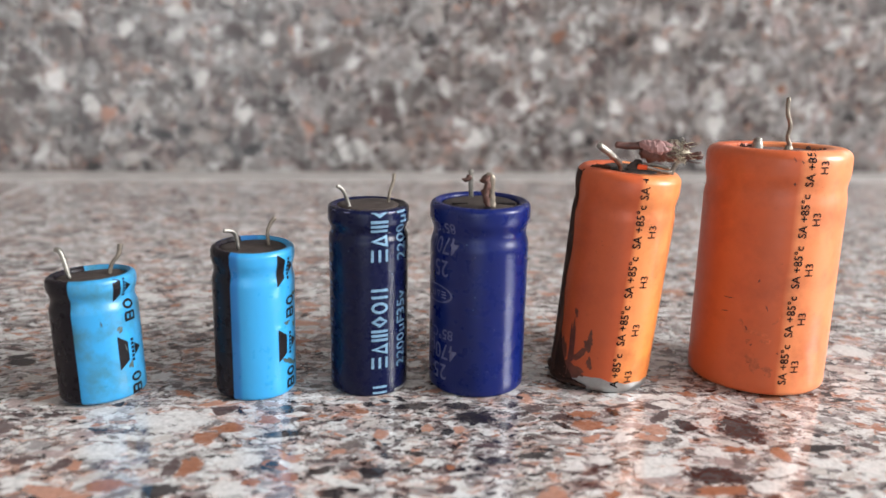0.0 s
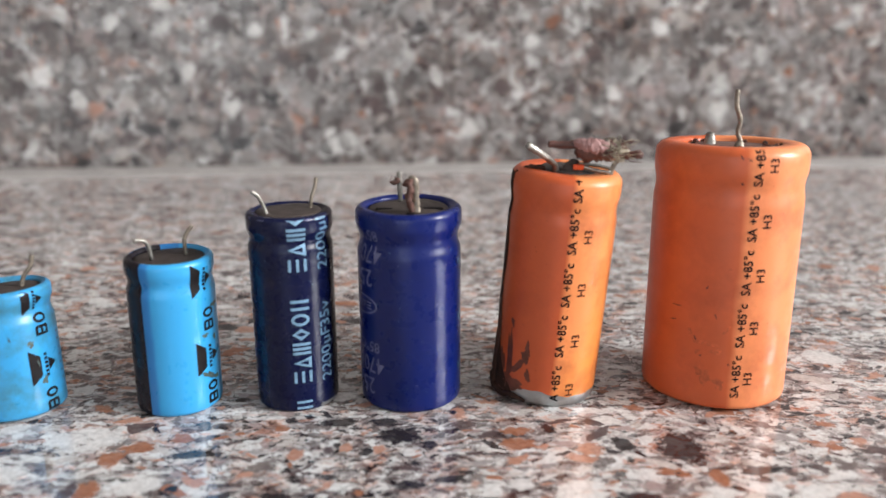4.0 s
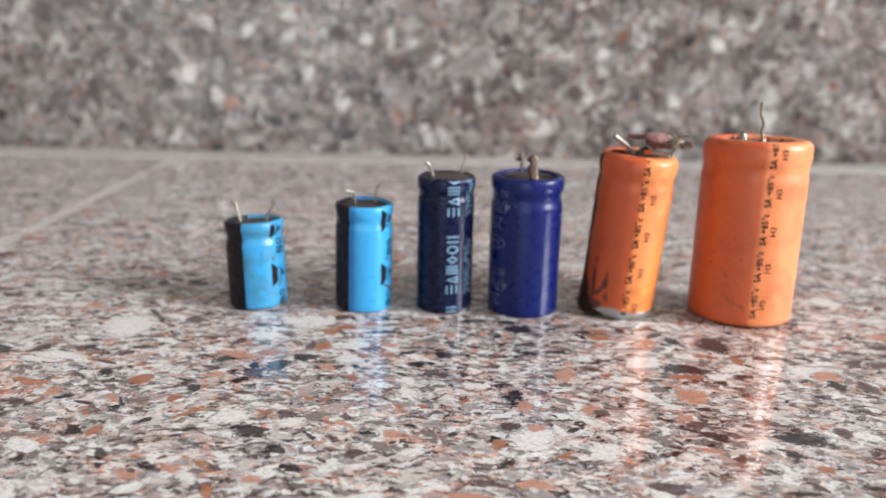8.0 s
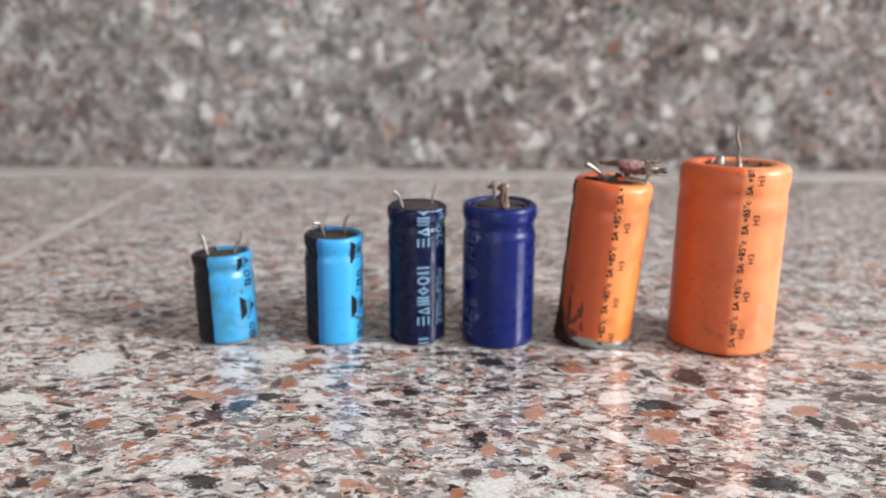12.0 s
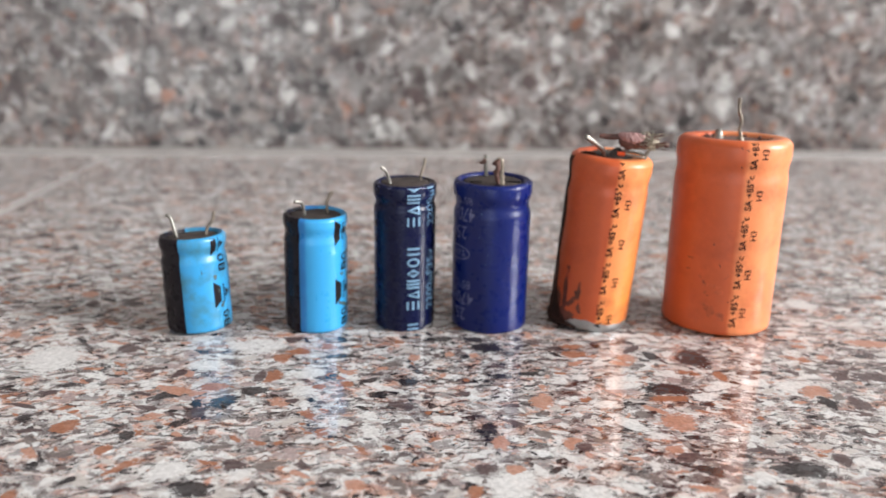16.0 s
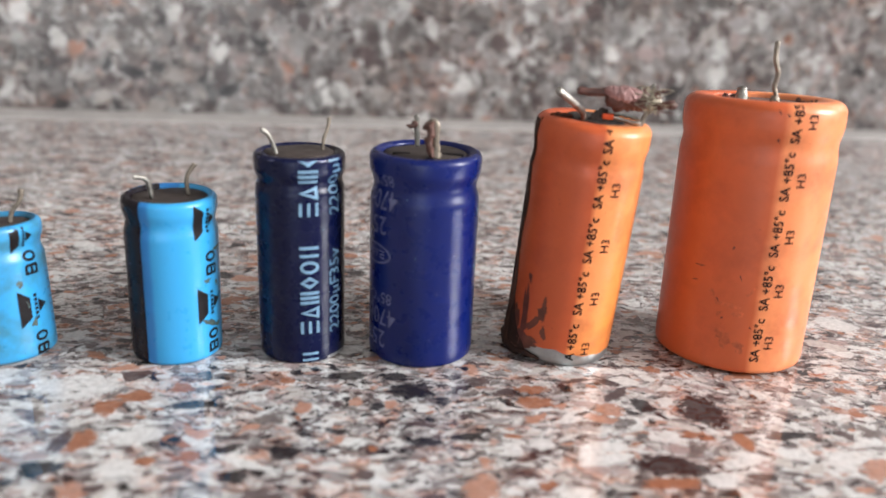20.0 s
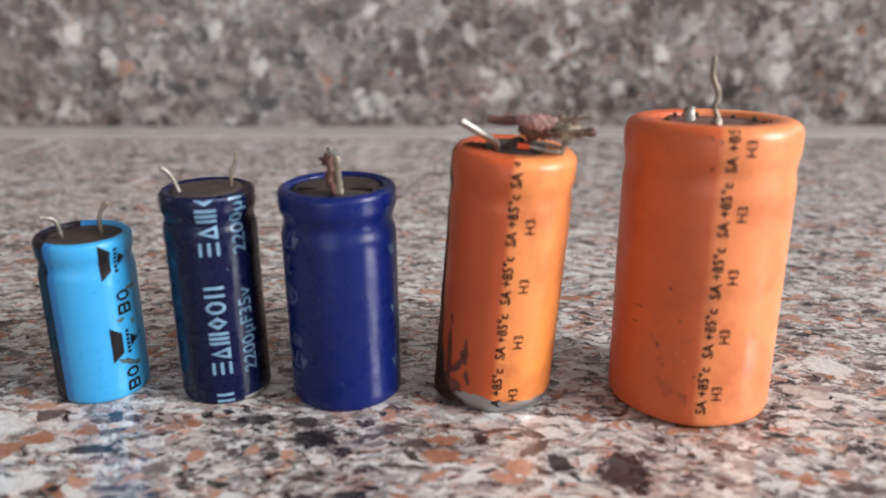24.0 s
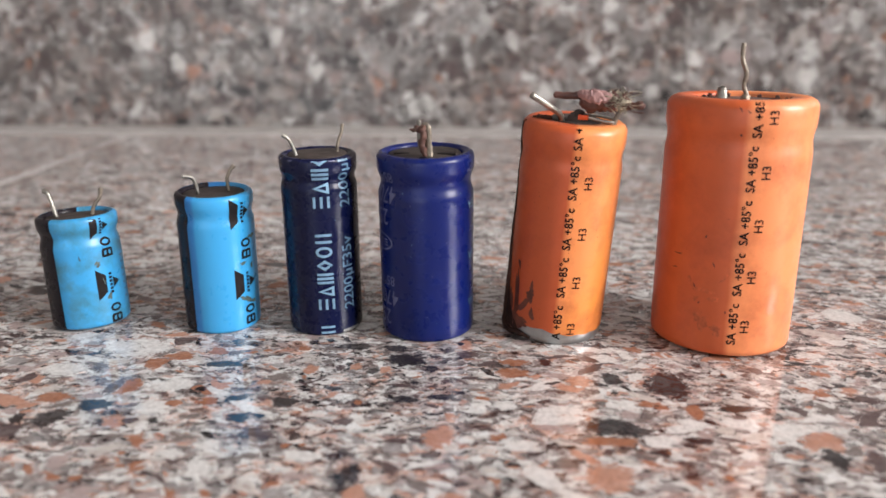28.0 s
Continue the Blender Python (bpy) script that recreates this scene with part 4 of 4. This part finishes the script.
for a, z, w, h, s in ((-30, 1.35, 0.18, 0.06, 51), (-36, 1.15, 0.05, 0.04, 52), (-22, 1.2, 0.12, 0.05, 53), (-42, 1.5, 0.05, 0.10, 54), (-15, 1.65, 0.10, 0.03, 55), (-30, 0.7, 0.14, 0.16, 56), (-18, 0.55, 0.10, 0.10, 57)):
    c6.wrap("smudge", blob(c6.arc(a), z, w, h, 14 * s, 0.6, s), plain("brown_smudge", (0.53, 0.105, 0.032), 0.45, 0, 0.3, 1200), 0.003 + 0.0005 * (s - 50))
for a, z, w, h, s in ((-33, 1.08, 0.022, 0.018, 61), (-14, 4.45, 0.03, 0.02, 62), (-32, 2.45, 0.03, 0.02, 63), (-55, 2.0, 0.012, 0.10, 64), (-57, 1.7, 0.012, 0.07, 65), (-12, 0.95, 0.02, 0.02, 66), (-24, 1.9, 0.05, 0.012, 67), (-38, 1.42, 0.06, 0.012, 68), (-16, 4.93, 0.06, 0.010, 69), (-10, 4.88, 0.04, 0.012, 70)):
    c6.wrap("scuff", blob(c6.arc(a), z, w, h, 7 * s, 0.4, s), burn, 0.008)

# ---- stone chips, flush in the polished slabs ----
DARK_CHIPS = [(67.2, -16.8, 4.0, 4.6), (57.2, -15.4, 1.9, 2.1), (55.7, -33.1, 5.8, 2.4), (31.1, -56.7, 1.4, 1.6), (13.1, -50.2, 2.0, 2.5), (95.7, -40.3, 2.2, 3.0), (11.2, -63.8, 1.8, 1.5), (79.5, -61.8, 1.7, 2.0), (17.2, -10.4, 3.5, 3.0), (69.6, -65.1, 4.5, 2.5), (101.7, -27.0, 4.8, 2.6), (-70.8, -10.9, 2.4, 2.5), (-101.0, -32.3, 1.7, 2.5), (-79.8, -44.5, 1.5, 1.5), (-57.6, -51.3, 1.6, 1.7), (-34.6, -61.7, 1.7, 1.8), (-40.2, -69.1, 3.8, 2.2), (-33.8, -75.6, 2.0, 1.4), (-36.3, -32.8, 2.9, 2.1), (-36.3, -26.1, 1.3, 2.5), (-46.4, -42.8, 2.2, 1.9), (-54.7, -24.3, 1.3, 1.9)]
ORANGE_CHIPS = [(70.3, -26.6, 1.4, 2.4), (88.8, -35.2, 2.9, 3.2), (54.6, -37.3, 4.2, 1.7), (53.1, -47.6, 3.2, 3.7), (26.1, -38.4, 2.5, 3.2), (29.2, -55.5, 2.0, 2.0), (15.1, -54.9, 1.4, 2.3), (117.7, -8.0, 5.3, 2.4), (16.6, -64.1, 1.8, 1.3), (48.8, -57.8, 1.8, 1.4), (38.1, -14.4, 2.6, 2.1), (51.1, -16.7, 2.1, 2.3), (-70.5, -47.8, 2.3, 2.4), (-86.6, -55.1, 1.4, 2.1), (-55.9, -50.7, 1.2, 1.5), (-60.0, -56.5, 1.4, 1.7), (-70.2, -71.0, 1.4, 1.7), (-33.9, -26.0, 2.0, 3.3), (-45.3, -31.1, 2.6, 2.0), (-12.3, -68.3, 2.0, 1.5), (-52.5, -24.6, 1.2, 1.7), (-29.1, -12.5, 2.6, 1.7)]
WHITE_CHIPS = [(86.8, -32.9, 5.4, 4.1), (15.1, -68.8, 4.1, 3.9), (29.5, -72.4, 3.1, 2.7), (83.6, -63.3, 2.6, 1.8), (62.3, -36.6, 2.3, 2.1), (62.0, -67.2, 1.9, 1.5), (-86.4, -16.0, 6.3, 6.8), (-45.9, -63.5, 3.6, 2.9), (-39.3, -9.1, 4.8, 4.5), (-25.4, -32.7, 3.3, 2.2), (-98.8, -37.4, 3.4, 2.7), (-49.3, -20.1, 3.7, 2.8), (113.9, 20.3, 4.0, 3.8)]

MORE_DARK = [(14.0, -5.2, 2.2, 1.6), (22.6, -13.8, 1.1, 1.4), (-3.7, -3.7, 0.8, 1.1), (4.4, -15.1, 0.9, 1.2), (11.1, -15.7, 1.1, 1.4), (5.4, -5.0, 3.5, 1.6), (18.2, -21.3, 3.1, 0.6), (25.4, -25.0, 3.0, 0.9), (2.9, -28.8, 0.7, 0.9), (9.3, -34.9, 1.4, 1.2), (-9.3, -35.3, 2.0, 1.3), (-19.1, -15.4, 4.3, 1.1), (-19.4, -5.2, 1.4, 1.3), (44.7, -9.2, 1.1, 1.5), (27.4, -2.0, 0.6, 0.8), (5.2, -23.5, 1.3, 0.9), (18.7, -26.4, 3.0, 1.1), (-41.6, -37.7, 2.6, 2.9), (107.7, -27.5, 5.6, 2.4), (88.8, -39.7, 1.9, 2.5)]
MORE_ORANGE = [(-33.0, -16.1, 1.9, 2.3), (-22.4, -9.5, 1.8, 1.6), (-4.9, -6.9, 1.4, 1.0), (-1.1, -16.2, 1.5, 1.7), (7.5, -14.3, 1.1, 1.4), (12.9, -15.2, 1.5, 1.4), (28.4, -1.9, 1.4, 1.8), (38.5, -9.7, 2.7, 1.4), (-22.5, -31.1, 1.2, 1.2), (-8.7, -22.1, 1.3, 0.8), (-16.4, -30.1, 1.5, 1.2), (10.5, -28.2, 0.8, 0.7), (27.3, -31.4, 0.8, 1.0)]
MORE_WHITE = [(-43.2, -9.3, 4.0, 2.6), (-25.1, -24.6, 3.1, 2.3), (36.7, -27.2, 1.8, 1.6), (5.3, -45.7, 3.1, 1.3), (-94.2, -36.5, 5.9, 1.9)]


def chip_rows(x, y, a, b, turn, top, rnd, n, sharp):
    """Corners of one flat-topped chip with a short sunk skirt: metres in the slab's plane."""
    ph1, ph2 = rnd.uniform(0, 6.28), rnd.uniform(0, 6.28)
    c, s = math.cos(turn), math.sin(turn)
    out, low = [], []
    for i in range(n):
        t = 2 * math.pi * (i + rnd.uniform(-0.3, 0.3)) / n
        k = 1 + sharp * (0.5 * math.sin(2 * t + ph1) + 0.35 * math.sin(3 * t + ph2)) + rnd.uniform(-0.5, 0.5) * sharp
        u, v = a * k * math.cos(t), b * k * math.sin(t)
        out.append((x + u * c - v * s, y + u * s + v * c, top))
        low.append((x + u * c - v * s, y + u * s + v * c, top - 0.00010))
    return out, low


def chip_mesh(chips, skirts, flip):
    """Rows, faces and inward distance (0 at the rim, 1 in the middle) of chips, each a fan round its middle."""
    verts, faces, inner = [], [], []
    for out, low in chips:
        at, n = len(verts), len(out)
        mid = tuple(sum(p[k] for p in out) / n for k in range(3))
        rows = [mid] + out + (low if skirts else [])
        verts += [(p[0], -p[2], p[1]) for p in rows] if flip else rows
        for i in range(n):
            a, b = at + 1 + i, at + 1 + (i + 1) % n
            faces.append((at, a, b))
            inner += [1.0, 0.0, 0.0]
            if skirts:
                faces.append((a, a + n, b + n, b))
                inner += [0.0] * 4
    return verts, faces, inner


def chip_object(name, chips, skirts, flip, mat, parent):
    verts, faces, inner = chip_mesh(chips, skirts, flip)
    me = bpy.data.meshes.new(name)
    me.from_pydata(verts, [], faces)
    uv = np.zeros((len(inner), 2), np.float32)
    uv[:, 0] = inner
    me.uv_layers.new(name="inward").data.foreach_set("uv", uv.ravel())
    me.materials.append(mat)
    ob = new(name, me)
    ob.parent = parent
    return ob


def scatter(count, area_xy, size, mat, parent, single_mat, single, near, upright, seed, label, keep, lift=0.0):
    """Chips over a stretch of slab: those in the near stretch are pieces, the rest one mesh."""
    rnd = random.Random(seed)
    rest, made = [], 0
    for i in range(count):
        x, y = rnd.uniform(area_xy[0], area_xy[1]), rnd.uniform(area_xy[2], area_xy[3])
        big = rnd.random() ** (2.6 if upright else 3.6)
        a = size[0] + (size[1] - size[0]) * big
        b = a * (rnd.uniform(0.45, 0.9) if upright else rnd.uniform(0.25, 0.7))
        turn = rnd.uniform(0, 3.14) if upright else rnd.gauss(-0.12, 0.45)
        n = rnd.randint(6, 9)
        if not keep(x, y, a):
            continue
        chip = chip_rows(x, y, a, b, turn, lift + 0.000004 + 0.000018 * i / count, rnd, n, 0.42)
        if made < single and near(x, y) and big > 0.12:
            made += 1
            chip_object("chip", [chip], True, upright, single_mat, parent)
        else:
            rest.append(chip)
    return tagged(chip_object("chips", rest, False, upright, mat, parent), label, kind="stuff")


inv_frame = FRAME.inverted()
marked = []
rnd = random.Random(77)
for kind, rows in (("white", WHITE_CHIPS + MORE_WHITE), ("orange", ORANGE_CHIPS + MORE_ORANGE), ("dark", DARK_CHIPS + MORE_DARK)):
    for x, y, a, b in rows:
        p = inv_frame @ Vector((x * MM, y * MM, 0))
        marked.append((p.x, p.y, max(a, b) * MM))
        n = 13
        out, low = chip_rows(p.x, p.y, a * MM * 1.25, b * MM * 1.25, rnd.uniform(-0.25, 0.1), 0.000052 + 0.0000001 * len(marked), rnd, n, 0.2)
        chip_object("chip", [(out, low)], True, False, chip_of["mauve"] if kind == "dark" and rnd.random() < 0.35 else chip_of[kind], slab_main)


def clear(x, y, a):
    return all((x - mx) ** 2 + (y - my) ** 2 > (0.75 * ma + a * 0.5) ** 2 for mx, my, ma in marked)


scatter(44000, (SEAM + 0.004, 0.42, -0.50, -STRIP - 0.003), (0.0006, 0.0046), counter_chip, slab_main, counter_chip_single, 230, lambda x, y: -0.10 < x < 0.13 and -0.37 < y < -0.27, False, 11, "small polished stone chips in the slab", clear)
scatter(9000, (-0.50, SEAM - 0.004, -0.40, -STRIP - 0.003), (0.0007, 0.0050), counter_chip, slab_left, counter_chip_single, 0, lambda x, y: False, False, 12, "small polished stone chips in the slab", lambda x, y, a: True)
scatter(17000, (SEAM + 0.003, 0.50, 0.002, 0.24), (0.0013, 0.0082), wall_chip, wall_main, wall_chip_single, 200, lambda x, y: -0.12 < x < 0.25 and y < 0.12, True, 13, "rounded stone chips in the wall slab", lambda x, y, a: True)
scatter(7500, (-0.50, SEAM - 0.003, 0.002, 0.24), (0.0013, 0.0082), wall_chip, wall_left, wall_chip_single, 0, lambda x, y: False, True, 14, "rounded stone chips in the wall slab", lambda x, y, a: True)


scatter(2300, (SEAM + 0.004, 0.26, -0.40, -0.18), (0.0010, 0.0042), bold_chip, slab_main, bold_chip_single, 250, lambda x, y: -0.12 < x < 0.13 and -0.38 < y < -0.27, False, 31, "bold light and dark stone chips in the slab", clear, 0.000024)

# pale and dark stones that stand out in the wall slab: along, up, half width and half height in millimetres
for kind, rows in (("white", ((-19, 12, 8, 7), (-26, 9, 5, 6), (-12, 15, 5, 8), (-22, 19, 4, 4), (-134, 78, 5, 5), (-108, 87, 5, 5), (-97, 52, 5, 6), (-172, 50, 6, 7), (-155, 38, 4, 7), (57, 21, 6, 6), (92, 69, 5, 5), (38, 50, 4, 6), (140, 40, 6, 5), (165, 76, 5, 6), (-60, 74, 5, 4), (-74, 33, 4, 6), (205, 30, 6, 7), (118, 22, 4, 5))),
                   ("dark", ((4, 33, 3.5, 7), (6, 44, 5, 4), (-70, 14, 7, 4), (-45, 60, 6, 4), (75, 44, 7, 5), (128, 62, 6, 5), (180, 20, 8, 4), (-120, 22, 6, 4), (28, 75, 6, 5)))):
    for x, z, a, b in rows:
        out, low = chip_rows(x * MM, z * MM, a * MM, b * MM, rnd.uniform(-0.4, 0.4), 0.00006, rnd, 14, 0.3)
        chip_object("chip", [(out, low)], True, True, wall_white if kind == "white" else wall_dark, wall_main if x * MM > SEAM else wall_left)


def blot(cx, cy, rx, ry):
    """A ragged patch of the slab, in millimetres beside the row of capacitors."""
    def inside_blot(x, y, a):
        p = FRAME @ Vector((x, y, 0)) / MM
        u, v = (p.x - cx) / rx, (p.y - cy) / ry
        return u * u + v * v < 0.75 + 0.35 * math.sin(3.1 * u + 5 * v + cx) * math.sin(4.3 * v - 2 * u)
    return inside_blot


def around(cx, cy, rx, ry):
    p = inv_frame @ Vector((cx * MM, cy * MM, 0))
    return (p.x - 1.3 * rx * MM, p.x + 1.3 * rx * MM, p.y - 1.3 * ry * MM, p.y + 1.3 * ry * MM)


for seed, spot, count, mat, what in ((21, (8, -18, 19, 15), 800, speck_chip, "dark specks crowded in the slab"), (22, (20, -32, 14, 9), 260, speck_chip, "dark specks crowded in the slab"), (23, (-14, -24, 9, 9), 160, speck_chip, "dark specks crowded in the slab"),
                                     (24, (-38, 24, 36, 20), 950, red_chip, "red-brown chips crowded in the slab"), (25, (8, 26, 16, 16), 500, red_chip, "red-brown chips crowded in the slab"), (26, (68, 6, 14, 10), 260, red_chip, "red-brown chips crowded in the slab")):
    scatter(count, around(*spot), (0.0004, 0.0022 if mat is red_chip else 0.0015), mat, slab_main, counter_chip_single, 0, lambda x, y: False, False, seed, what, blot(*spot), 0.00002)
